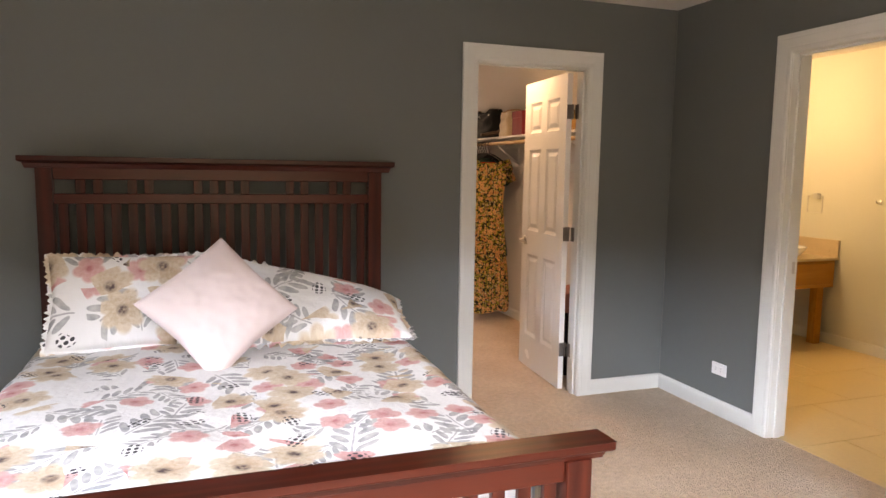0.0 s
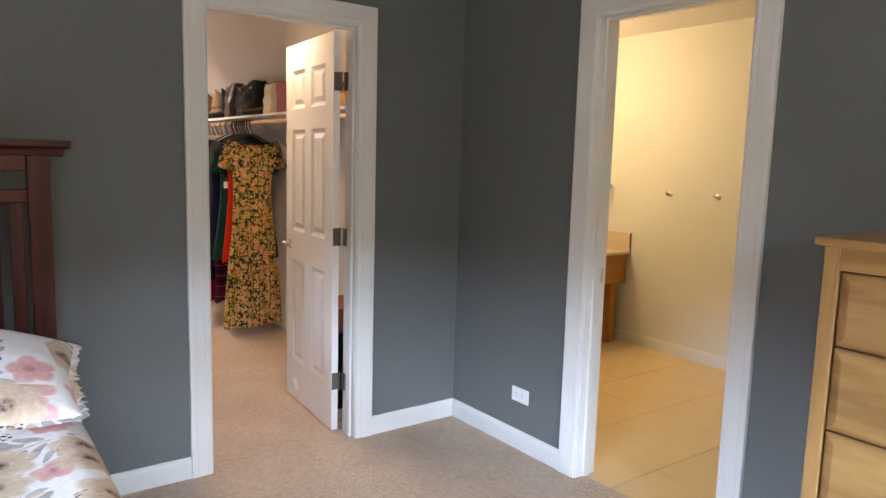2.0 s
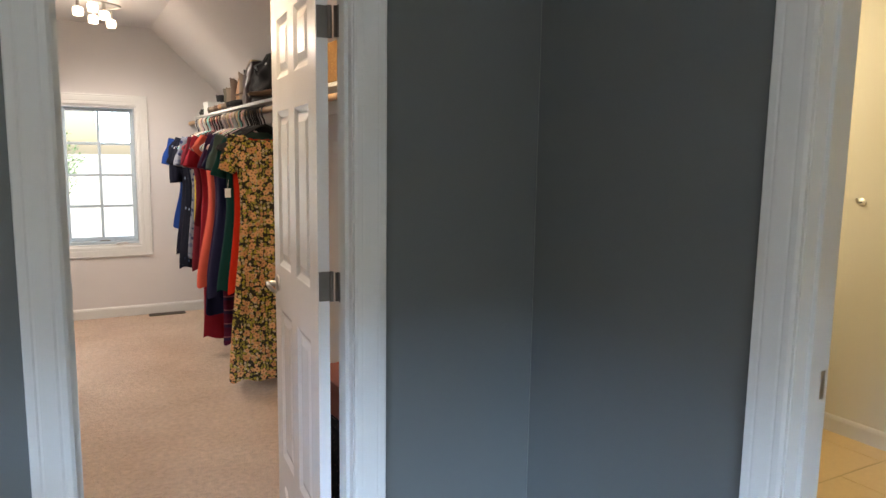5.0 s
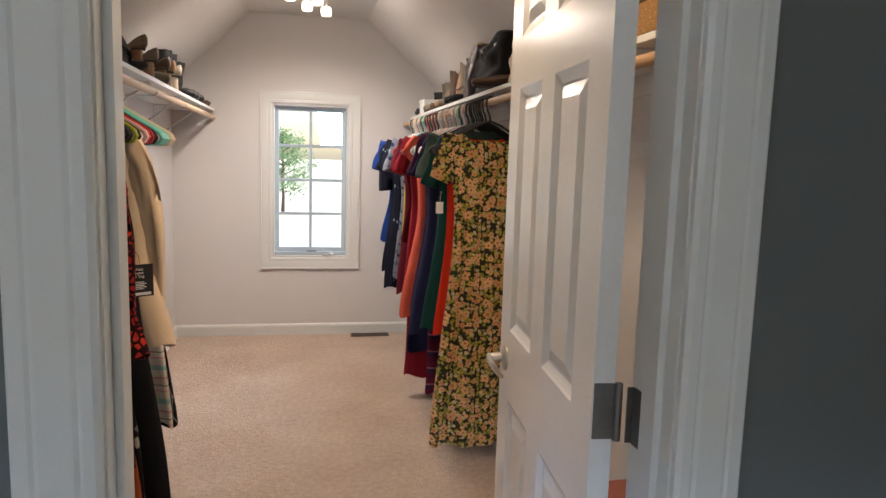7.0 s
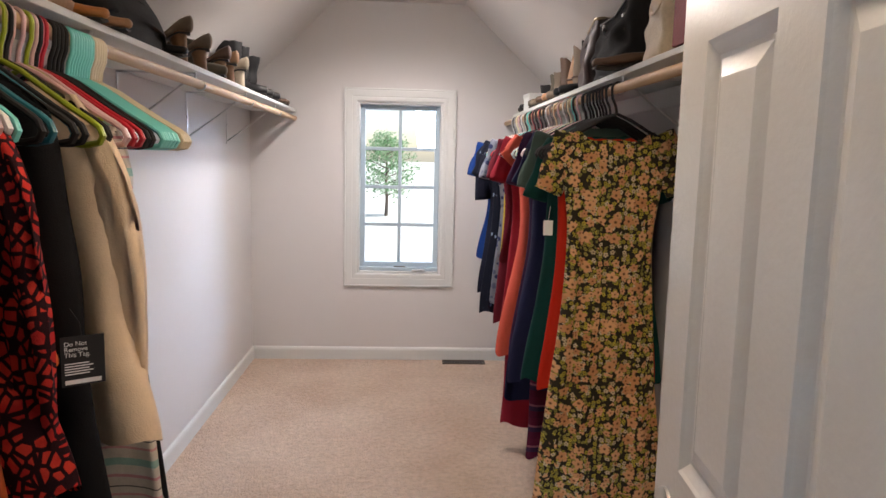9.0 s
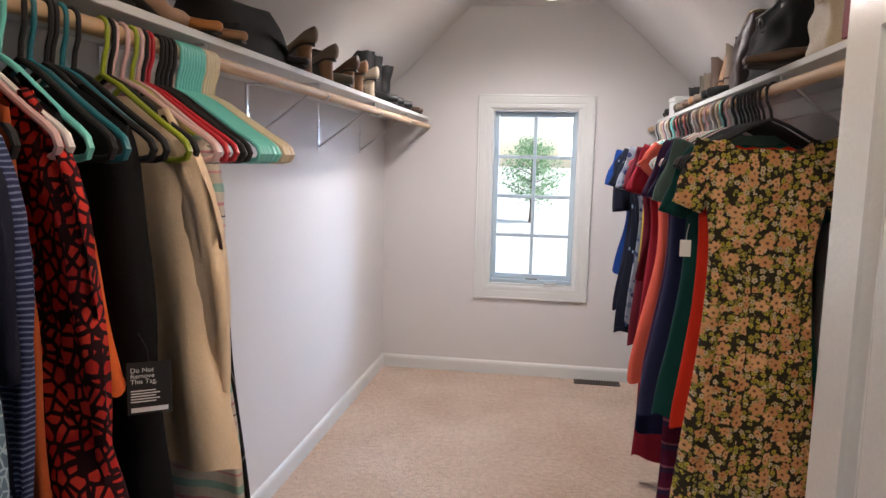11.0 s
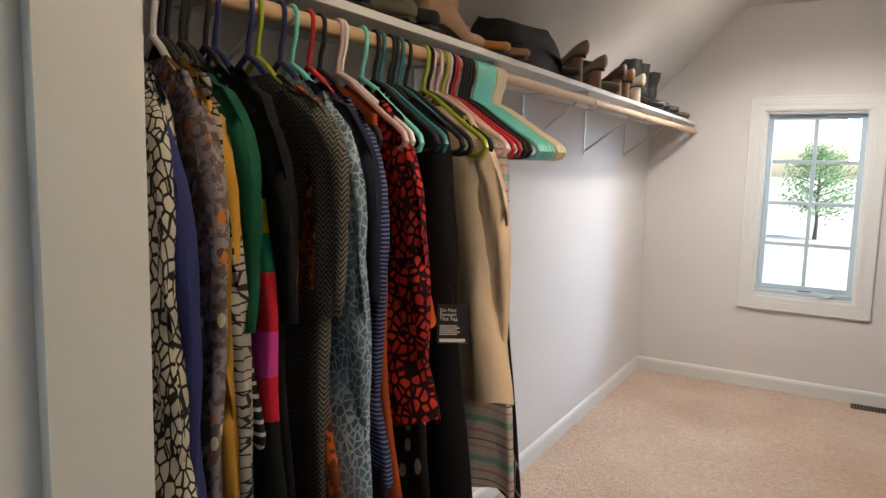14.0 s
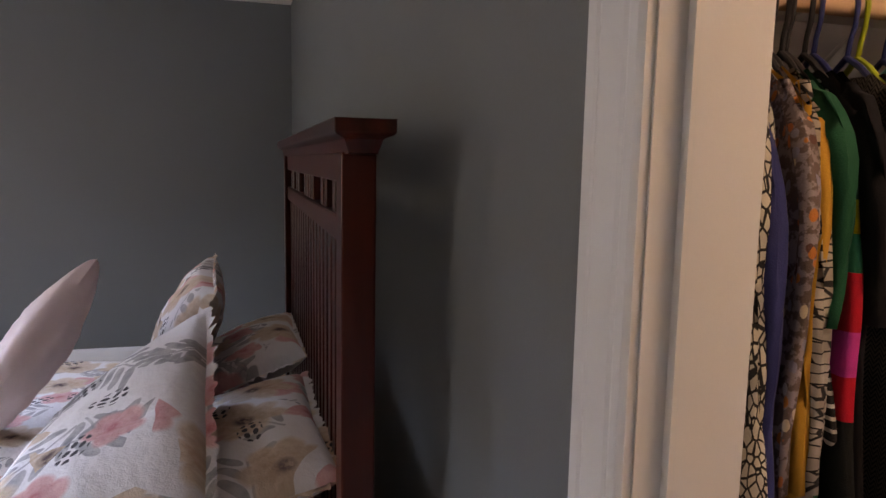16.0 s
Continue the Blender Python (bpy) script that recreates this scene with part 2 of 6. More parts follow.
def sweep(name, line, profile, material, closed=False):
    """A moulding along a line on the floor: profile rows of (from the wall, height); the room lies to the right of the line."""
    bm = bmesh.new()
    pts = [Vector((*p, 0)) for p in line]
    rows = []
    for i, p in enumerate(pts):
        ways = []
        if i > 0:
            ways.append((pts[i] - pts[i - 1]).normalized())
        if i < len(pts) - 1:
            ways.append((pts[i + 1] - pts[i]).normalized())
        sides = [Vector((w.y, -w.x, 0)) for w in ways]
        side = sides[0] if len(sides) == 1 else (sides[0] + sides[1]) / (1 + sides[0].dot(sides[1]))
        rows.append([bm.verts.new(p + side * d + Vector((0, 0, z))) for d, z in profile])
    n = len(profile)
    for a, b in zip(rows, rows[1:]):
        for k in range(n):
            bm.faces.new((a[k], a[(k + 1) % n], b[(k + 1) % n], b[k]))
    bm.faces.new(rows[0])
    bm.faces.new(rows[-1][::-1])
    return structure(name, bm, material)


# ---- the setting ----
H, HB = 2.445, 2.43          # ceilings of bedroom and bathroom
XR, XL, YB = 1.45, -4.4, -5.2  # bedroom's walls
CX0, CX1, CY0, CY1 = -0.635, 1.45, 0.115, 4.655  # closet
DX0, DX1, DH = 0.097, 0.815, 2.045  # closet doorway, clear
BY0, BY1 = -1.639, -0.943           # bathroom doorway, clear
BX1, BYN, BYS = 3.625, 1.12, -2.4   # bathroom
J = 0.018

wall("wall_bed_head", "y", 0.0, 0.115, XL - 0.12, XR - 0.0005, 0, H + 0.25, [(DX0 - J, DX1 + J, 0, DH + J)], [GREY, CREAM])
wall("wall_bathroom_side", "x", XR, XR + 0.115, YB - 0.12, 0.0, 0, H + 0.25, [(BY0 - J, BY1 + J, 0, DH + J)], [GREY, PALE])
wall("wall_closet_right", "x", XR, XR + 0.115, 0.0, CY1 + 0.16, 0, H + 0.25, [], [CREAM, PALE])
wall("wall_left", "x", XL, XL - 0.12, YB - 0.12, 0.0, 0, H + 0.25, [(-4.6, -2.9, 0.8, 2.1)], [GREY, GREY])
wall("wall_behind", "y", YB, YB - 0.12, XL, XR, 0, H + 0.25, [(-2.3, 0.1, 0.8, 2.1)], [GREY, GREY])
structure("ceiling", boxes((XL, XR, YB, 0.0, H, H + 0.12)), CEIL)
structure("floor", boxes((XL - 0.12, XR + 0.06, YB, 0.06, -0.12, 0.0)), CARPET)
structure("floor_closet", boxes((CX0 - 0.12, CX1, 0.06, CY1 + 0.1, -0.12, 0.0)), CARPET)
wall("wall_closet_left", "x", CX0, CX0 - 0.12, CY0, CY1 + 0.16, 0, 2.6, [], [CREAM, CREAM])
WX0, WX1, WZ0, WZ1 = 0.085, 0.668, 0.615, 1.795
wall("wall_closet_end", "y", CY1, CY1 + 0.16, CX0, CX1, 0, 2.6, [(WX0, WX1, WZ0, WZ1)], [CREAM, CREAM])


def sloped_ceiling():
    bm = bmesh.new()
    line = [(CX0, 1.895), (-0.068, 2.448), (0.805, 2.448), (CX1, 1.845)]
    rows = [[bm.verts.new((x, y, z)) for x, z in line] for y in (CY0, CY1)]
    top = [[bm.verts.new((x, y, z + 0.12)) for x, z in line] for y in (CY0, CY1)]
    for i in range(3):
        bm.faces.new((rows[0][i], rows[0][i + 1], rows[1][i + 1], rows[1][i]))
        bm.faces.new((top[0][i], top[0][i + 1], top[1][i + 1], top[1][i]))
    for q in (0, 1):
        for i in range(3):
            bm.faces.new((rows[q][i], rows[q][i + 1], top[q][i + 1], top[q][i]))
    for i in (0, 3):
        bm.faces.new((rows[0][i], rows[1][i], top[1][i], top[0][i]))
    structure("ceiling_closet", bm, CEIL)


sloped_ceiling()
# bathroom shell
structure("ceiling_bathroom", boxes((XR + 0.115, BX1, BYS, BYN, HB, HB + 0.12)), CEIL)
wall("wall_bathroom_far", "x", BX1, BX1 + 0.12, BYS - 0.12, BYN + 0.12, 0, HB + 0.12, [], [PALE, PALE])
wall("wall_bathroom_north", "y", BYN, BYN + 0.12, XR + 0.115, BX1, 0, HB + 0.12, [], [PALE, PALE])
wall("wall_bathroom_south", "y", BYS, BYS - 0.12, XR + 0.115, BX1, 0, HB + 0.12, [], [PALE, PALE])

# trim: casings, jambs, stops, skirtings
CASE = [(0.0, 0.0), (0.0, 0.010), (0.008, 0.014), (0.020, 0.0145), (0.024, 0.0137), (0.030, 0.0155), (0.066, 0.018), (0.071, 0.0172), (0.076, 0.0188), (0.092, 0.019), (0.095, 0.017), (0.095, 0.0)]
casing("trim_closet_door", (DX0 - 0.003, DX1 + 0.003, 0.0, DH + 0.003), CASE, lambda a, z, v: (a, -v, z))
casing("trim_closet_door_inside", (DX0 - 0.003, DX1 + 0.003, 0.0, DH + 0.003), CASE, lambda a, z, v: (a, 0.115 + v, z))
casing("trim_bathroom_door", (BY0 - 0.003, BY1 + 0.003, 0.0, DH + 0.003), CASE, lambda a, z, v: (XR - v, a, z))
casing("trim_bathroom_door_inside", (BY0 - 0.003, BY1 + 0.003, 0.0, DH + 0.003), CASE, lambda a, z, v: (XR + 0.115 + v, a, z))
casing("jamb_closet_door", (DX0, DX1, 0.0, DH), [(0, 0), (J, 0), (J, 0.115), (0, 0.115)], lambda a, z, v: (a, v, z))
casing("stop_closet_door", (DX0 + 0.011, DX1 - 0.011, 0.0, DH - 0.011), [(0, 0.030), (0.0112, 0.030), (0.0112, 0.070), (0, 0.070)], lambda a, z, v: (a, v, z))
casing("jamb_bathroom_door", (BY0, BY1, 0.0, DH), [(0, 0), (J, 0), (J, 0.115), (0, 0.115)], lambda a, z, v: (XR + v, a, z))
casing("stop_bathroom_door", (BY0 + 0.011, BY1 - 0.011, 0.0, DH - 0.011), [(0, 0.040), (0.0112, 0.040), (0.0112, 0.078), (0, 0.078)], lambda a, z, v: (XR + v, a, z))
BASE = [(0.0005, 0.0), (0.013, 0.0), (0.013, 0.074), (0.010, 0.086), (0.005, 0.094), (0.0005, 0.096)]
sweep("baseboard_head_left", [(XL, YB), (XL, 0.0), (DX0 - 0.098, 0.0)], BASE, TRIM)
sweep("baseboard_head_right", [(DX1 + 0.098, 0.0), (XR, 0.0), (XR, BY1 + 0.098)], BASE, TRIM)
sweep("baseboard_dresser_side", [(XR, BY0 - 0.098), (XR, YB), (XL, YB)], BASE, TRIM)
BASEC = [(d, z * 0.93) for d, z in BASE]
sweep("baseboard_closet", [(DX0 - 0.098, CY0), (CX0, CY0), (CX0, CY1), (CX1, CY1), (CX1, CY0), (DX1 + 0.098, CY0)], BASEC, TRIM)
sweep("baseboard_bathroom", [(XR + 0.115, BY1 + 0.098), (XR + 0.115, BYN), (BX1, BYN), (BX1, BYS), (XR + 0.115, BYS), (XR + 0.115, BY0 - 0.098)], BASEC, TRIM)

# ---- patterned cloth and other special materials ----
def flat_coords(nt, axes="xz", scale=1.0, space="Object", apart=0.0):
    """Two of the coordinates, slightly warped; apart: shifts the print from thing to thing."""
    c = put(nt, "TexCoord")
    s = put(nt, "SeparateXYZ", {0: c.outputs[space]})
    index = {"x": 0, "y": 1, "z": 2}
    j = put(nt, "CombineXYZ", {0: s.outputs[index[axes[0]]], 1: s.outputs[index[axes[1]]]})
    warp = noise_at(nt, j.outputs[0], 6.0, 2, color=True)
    off = put(nt, "VectorMath", {0: warp, 1: (0.5, 0.5, 0.5)}, operation="SUBTRACT")
    sc = put(nt, "VectorMath", {0: off.outputs[0], "Scale": 0.03 * scale}, operation="SCALE")
    flat = put(nt, "VectorMath", {0: j.outputs[0], 1: sc.outputs[0]}, operation="ADD").outputs[0]
    if apart:
        info = put(nt, "ObjectInfo")
        by = put(nt, "CombineXYZ", {0: math_node(nt, "MULTIPLY", info.outputs["Random"], apart), 1: math_node(nt, "MULTIPLY", info.outputs["Random"], apart * 0.6)})
        flat = put(nt, "VectorMath", {0: flat, 1: by.outputs[0]}, operation="ADD").outputs[0]
    return flat


def motif(nt, v, scale, petals, size, keep, shift, notch=0.28, squash=(1, 1), turn=0.0, soft=0.06):
    """Blossoms or leaves scattered over a plane: masks of the whole motif and of its heart, and a random value for each one."""
    m = put(nt, "Mapping", {0: v, "Location": (shift, shift * 0.7, 0), "Rotation": (0, 0, radians(turn)), "Scale": (squash[0], squash[1], 1)})
    vo = put(nt, "TexVoronoi", {"Vector": m.outputs[0], "Scale": scale, "Randomness": 0.85})
    d = put(nt, "VectorMath", {0: m.outputs[0], 1: vo.outputs["Position"]}, operation="SUBTRACT")
    s = put(nt, "SeparateXYZ", {0: d.outputs[0]})
    col = put(nt, "SeparateColor", {0: vo.outputs["Color"]})
    radius = math_node(nt, "SQRT", math_node(nt, "ADD", math_node(nt, "POWER", math_node(nt, "ABSOLUTE", s.outputs[0]), 2.0), math_node(nt, "POWER", math_node(nt, "ABSOLUTE", s.outputs[1]), 2.0)))
    radius = math_node(nt, "MULTIPLY", radius, scale)
    angle = math_node(nt, "ADD", math_node(nt, "ARCTAN2", s.outputs[1], s.outputs[0]), math_node(nt, "MULTIPLY", col.outputs[1], 6.3))
    lobes = math_node(nt, "MULTIPLY_ADD", math_node(nt, "ABSOLUTE", math_node(nt, "COSINE", math_node(nt, "MULTIPLY", angle, petals / 2))), notch, 1 - notch)
    edge = math_node(nt, "MULTIPLY", lobes, size)
    inside = math_node(nt, "SUBTRACT", edge, radius)
    whole = ramp(nt, math_node(nt, "ADD", inside, 0.5), [(0.5 - soft / 2, 0.0), (0.5 + soft / 2, 1.0)])
    kept = ramp(nt, col.outputs[0], [(0.0, 1.0), (keep, 0.0)], True)
    heart = ramp(nt, radius, [(size * 0.12, 1.0), (size * 0.30, 0.0)])
    return math_node(nt, "MULTIPLY", whole, kept), math_node(nt, "MULTIPLY", heart, kept), col.outputs[2], radius


def weave(nt, p, v, strength=0.25, scale=420.0):
    fine, soft = noise_at(nt, v, scale, 2), noise_at(nt, v, 18, 3)
    bump(nt, p, math_node(nt, "ADD", math_node(nt, "MULTIPLY", fine, 0.25), soft), strength, 0.012)


def cells(nt, v, scale, shift):
    """Scattered places on a plane: each one's own turned coordinates, about one wide, and a random colour."""
    m = put(nt, "Mapping", {0: v, "Location": (shift, shift * 0.7, 0)})
    vo = put(nt, "TexVoronoi", {"Vector": m.outputs[0], "Scale": scale, "Randomness": 0.8})
    d = put(nt, "VectorMath", {0: m.outputs[0], 1: vo.outputs["Position"]}, operation="SUBTRACT")
    s = put(nt, "SeparateXYZ", {0: d.outputs[0]})
    col = put(nt, "SeparateColor", {0: vo.outputs["Color"]})
    turn = math_node(nt, "MULTIPLY", col.outputs[1], 6.283)
    co, si = math_node(nt, "COSINE", turn), math_node(nt, "SINE", turn)
    x, y = (math_node(nt, "MULTIPLY", s.outputs[k], scale) for k in (0, 1))
    a = math_node(nt, "ADD", math_node(nt, "MULTIPLY", x, co), math_node(nt, "MULTIPLY", y, si))
    b = math_node(nt, "SUBTRACT", math_node(nt, "MULTIPLY", y, co), math_node(nt, "MULTIPLY", x, si))
    return a, b, col


def oval(nt, a, b, ra, rb):
    """1 inside an ellipse, 0 outside."""
    q = math_node(nt, "ADD", math_node(nt, "POWER", math_node(nt, "ABSOLUTE", math_node(nt, "DIVIDE", a, ra)), 2.0), math_node(nt, "POWER", math_node(nt, "ABSOLUTE", math_node(nt, "DIVIDE", b, rb)), 2.0))
    return ramp(nt, q, [(0.82, 1.0), (1.0, 0.0)])


def sprig(nt, v, scale, keep, shift, pitch=0.17):
    """Stems with pairs of slanting leaves."""
    a, b, col = cells(nt, v, scale, shift)
    side = math_node(nt, "ABSOLUTE", b)
    along = math_node(nt, "SUBTRACT", a, math_node(nt, "MULTIPLY", side, 0.8))
    u = math_node(nt, "SUBTRACT", math_node(nt, "FRACT", math_node(nt, "DIVIDE", along, pitch)), 0.5)
    leaves = oval(nt, math_node(nt, "MULTIPLY", u, pitch), math_node(nt, "SUBTRACT", side, 0.145), pitch * 0.40, 0.115)
    stem = ramp(nt, side, [(0.008, 0.9), (0.016, 0.0)])
    mask = math_node(nt, "MAXIMUM", leaves, stem)
    reach = ramp(nt, math_node(nt, "ABSOLUTE", along), [(0.30, 1.0), (0.31, 0.0)])
    kept = ramp(nt, col.outputs[0], [(0.0, 1.0), (keep, 0.0)], True)
    return math_node(nt, "MULTIPLY", math_node(nt, "MULTIPLY", mask, reach), kept)


def berries(nt, v, scale, keep, shift):
    """Small clusters of dark dots."""
    a, b, col = cells(nt, v, scale, shift)
    near = oval(nt, a, b, 0.30, 0.20)
    ua = math_node(nt, "SUBTRACT", math_node(nt, "FRACT", math_node(nt, "MULTIPLY", a, 6.0)), 0.5)
    ub = math_node(nt, "SUBTRACT", math_node(nt, "FRACT", math_node(nt, "MULTIPLY", b, 7.5)), 0.5)
    dots = oval(nt, ua, ub, 0.40, 0.34)
    kept = ramp(nt, col.outputs[0], [(0.0, 1.0), (keep, 0.0)], True)
    return math_node(nt, "MULTIPLY", math_node(nt, "MULTIPLY", near, dots), kept)


def quilt_cloth(name, axes, f=1.0, dense=1.0, apart=0.0, tan=0.46):
    m, nt, p = shader(name, 0.85, 0, 0.15)
    v = flat_coords(nt, axes, 1.0, apart=apart)
    wash, petalw = noise_at(nt, v, 26, 3), noise_at(nt, v, 60, 3)
    base = blend(nt, noise_at(nt, v, 5), (0.77, 0.765, 0.76), (0.85, 0.845, 0.84))
    leafcol = blend(nt, ramp(nt, wash, [(0.35, 0.0), (0.65, 1.0)]), (0.26, 0.265, 0.28), (0.48, 0.475, 0.46))
    for sc, kp, sh in ((3.6, 0.46, 3.1), (4.4, 0.38, 7.7), (5.2, 0.34, 13.9)):
        base = blend(nt, math_node(nt, "MULTIPLY", sprig(nt, v, sc * f, kp * dense, sh), 0.85), base, leafcol)
    for sc, kp, sh, pt, sz, c0, c1, hc in (
        (7.0, 0.34, 1.9, 5, 0.40, (0.66, 0.30, 0.29), (0.78, 0.50, 0.47), (0.56, 0.20, 0.20)),
        (5.0, tan, 5.3, 7, 0.44, (0.56, 0.41, 0.28), (0.76, 0.65, 0.52), (0.12, 0.08, 0.08)),
    ):
        whole, heart, rnd, rad = motif(nt, v, sc * f, pt, sz, kp * dense, sh, 0.26, (1, 1), 0, 0.08)
        petal = blend(nt, ramp(nt, math_node(nt, "ADD", math_node(nt, "MULTIPLY", petalw, 0.6), math_node(nt, "MULTIPLY", rad, 0.7)), [(0.35, 0.0), (0.75, 1.0)]), c0, c1)
        base = blend(nt, math_node(nt, "MULTIPLY", whole, 0.90), base, petal)
        base = blend(nt, math_node(nt, "MULTIPLY", heart, ramp(nt, petalw, [(0.35, 0.3), (0.55, 1.0)])), base, hc)
    base = blend(nt, berries(nt, v, 7.0 * f, 0.16, 2.3), base, (0.07, 0.07, 0.08))
    nt.links.new(base, p.inputs["Base Color"])
    crink = noise_at(nt, v, 34, 4)
    bump(nt, p, math_node(nt, "ADD", crink, math_node(nt, "MULTIPLY", noise_at(nt, v, 300, 2), 0.2)), 0.32, 0.015)
    return m


QUILT = quilt_cloth("watercolour_quilt_top", "xy", 1.0, 1.15)
SHAM = quilt_cloth("watercolour_sham", "xz", 0.9, 1.0, 23.0, 0.50)
BLUSH = plain("blush_cushion_cloth", (0.74, 0.60, 0.58), 0.8, vary=0.04, scale=6, grain=420, relief=0.35, spec=0.2)
SHEET = plain("white_mattress_cloth", (0.72, 0.72, 0.72), 0.85, vary=0.05, grain=300, relief=0.2)
TILE = plain("beige_floor_tile", (0.74, 0.56, 0.31), 0.32, vary=0.12, scale=2.5, grain=40, relief=0.05)
GROUT = plain("tile_grout", (0.50, 0.40, 0.25), 0.85, vary=0.1, grain=300, relief=0.2)
STONE = plain("cream_stone_top", (0.62, 0.50, 0.36), 0.3, vary=0.15, scale=12, grain=90, relief=0.03)
CERAMIC = plain("white_ceramic", (0.82, 0.82, 0.80), 0.12, vary=0.02)
# near-black that stands in for shade inside outlet slots and the vent
DARK = plain("opening_shade_black", (0.02, 0.018, 0.016), 0.8)
LAWN = plain("sunlit_dry_lawn", (0.50, 0.53, 0.49), 0.95, vary=0.2, scale=0.2, grain=4, relief=0.3)
BARK = plain("grey_bark", (0.12, 0.09, 0.07), 0.95, vary=0.3, scale=3, grain=20, relief=0.6)


def leaf_material():
    m, nt, p = shader("tree_leaves", 0.6)
    g = put(nt, "NewGeometry")
    col = ramp(nt, g.outputs["Random Per Island"], [(0.0, (0.12, 0.26, 0.11)), (0.6, (0.22, 0.38, 0.20)), (1.0, (0.34, 0.48, 0.32))])
    nt.links.new(col, p.inputs["Base Color"])
    t = put(nt, "BsdfTranslucent", {0: col})
    mix = put(nt, "MixShader", {0: 0.45, 1: p.outputs[0], 2: t.outputs[0]})
    nt.links.new(mix.outputs[0], nt.nodes["Material Output"].inputs[0])
    return m


LEAVES = leaf_material()


def glass_material():
    m, nt, p = shader("window_glass", 0.02)
    p.inputs["Transmission Weight"].default_value = 1.0
    p.inputs["IOR"].default_value = 1.02
    return m


GLASS = glass_material()


def glow_material():
    m, nt, p = shader("lit_frosted_glass", 0.4)
    p.inputs["Base Color"].default_value = (0.9, 0.86, 0.8, 1)
    p.inputs["Emission Color"].default_value = (1.0, 0.82, 0.62, 1)
    p.inputs["Emission Strength"].default_value = 2.2
    return m


GLOW = glow_material()


# ---- closet door ----
def panel_door(w, h, t, columns, rows):
    """A moulded door leaf standing along x, with raised panels on both faces."""
    bm = bmesh.new()
    us = sorted({0, w, *[c for pair in columns for c in pair]})
    zs = sorted({0, h, *[c for pair in rows for c in pair]})
    for side in (0, 1):
        y, sgn = (0, 1) if side == 0 else (t, -1)
        for i in range(len(us) - 1):
            for j in range(len(zs) - 1):
                a, b, c, d = us[i], us[i + 1], zs[j], zs[j + 1]
                if (a, b) in columns and (c, d) in rows:
                    steps = [(0, 0), (0.005, 0.003), (0.020, 0.0095), (0.026, 0.0095), (0.050, 0.0025)]
                    rings = [[bm.verts.new((x, y + sgn * q, z)) for x, z in ((a + o, c + o), (b - o, c + o), (b - o, d - o), (a + o, d - o))] for o, q in steps]
                    for r, s in zip(rings, rings[1:]):
                        for k in range(4):
                            bm.faces.new((r[k], r[(k + 1) % 4], s[(k + 1) % 4], s[k]))
                    bm.faces.new(rings[-1])
                else:
                    bm.faces.new([bm.verts.new((x, y, z)) for x, z in ((a, c), (b, c), (b, d), (a, d))])
    for a, b in (((0, 0), (w, 0)), ((w, 0), (w, h)), ((w, h), (0, h)), ((0, h), (0, 0))):
        bm.faces.new([bm.verts.new(c) for c in ((a[0], 0, a[1]), (b[0], 0, b[1]), (b[0], t, b[1]), (a[0], t, a[1]))])
    bmesh.ops.remove_doubles(bm, verts=bm.verts, dist=1e-5)
    return bm


def lever_handle(parent, x, z, y, way):
    bm = bmesh.new()
    m = pose(x, y, z, 90 * way)
    lathe(bm, [(0.032, 0.0), (0.032, 0.005), (0.028, 0.009), (0.012, 0.011), (0.0105, 0.042), (0.006, 0.046)], m=m, sides=28)
    yo = y - way * 0.040
    tube(bm, [(x + 0.004, yo, z), (x - 0.03, yo - way * 0.004, z + 0.001), (x - 0.065, yo - way * 0.003, z - 0.002), (x - 0.095, yo + way * 0.003, z - 0.008), (x - 0.112, yo + way * 0.010, z - 0.014)], 0.009, 10, flat=0.7, radii=[0.010, 0.0095, 0.009, 0.0085, 0.006])
    return part("door_handle", bm, NICKEL, parent, "brushed nickel lever handle", smooth=True)


LEAF = pose(0.758, 0.137, 0.008, 0, 0, 85.3)
door = empty("door_1", LEAF, "white six-panel interior door standing open into the closet", "door")
tagged(door, kind="structure")
leafm = panel_door(0.700, 2.03, 0.035, [(0.105, 0.305), (0.400, 0.600)], [(0.235, 0.825), (0.995, 1.565), (1.680, 1.888)])
for v in leafm.verts:
    v.co.y -= 0.035
# the face towards the room is at y = 0 in the door's own frame
part("leaf", leafm, DOORP, door)
lever_handle(door, 0.640, 0.918, 0.0, -1)
lever_handle(door, 0.640, 0.918, -0.035, 1)
part("latch_plate", boxes((0.6995, 0.7015, -0.030, -0.005, 0.89, 0.946), bevel=0.0006), NICKEL, door, "nickel latch plate on the door edge")
for hz in (1.79, 1.018, 0.262):
    bm = boxes((-0.0022, 0.0004, -0.034, -0.002, hz - 0.045, hz + 0.045), bevel=0.0008)
    tube(bm, [(-0.004, -0.040, hz - 0.046), (-0.004, -0.040, hz + 0.046)], 0.0065, 10)
    part("hinge", bm, BRONZE, door, "dull metal butt hinge", smooth=True)
for hz in (1.798, 1.026, 0.270):
    bm = boxes((DX1 - 0.002, DX1 + 0.0006, 0.074, 0.112, hz - 0.045, hz + 0.045), bevel=0.0008)
    box(bm, DX1 - 0.010, DX1 + 0.024, 0.1135, 0.1165, hz - 0.044, hz + 0.044)
    structure("hinge_leaf_on_jamb", bm, BRONZE)
structure("strike_plate", boxes((XR + 0.08, XR + 0.108, BY1 - 0.002, BY1 + 0.0006, 0.90, 0.965), bevel=0.0008), NICKEL)


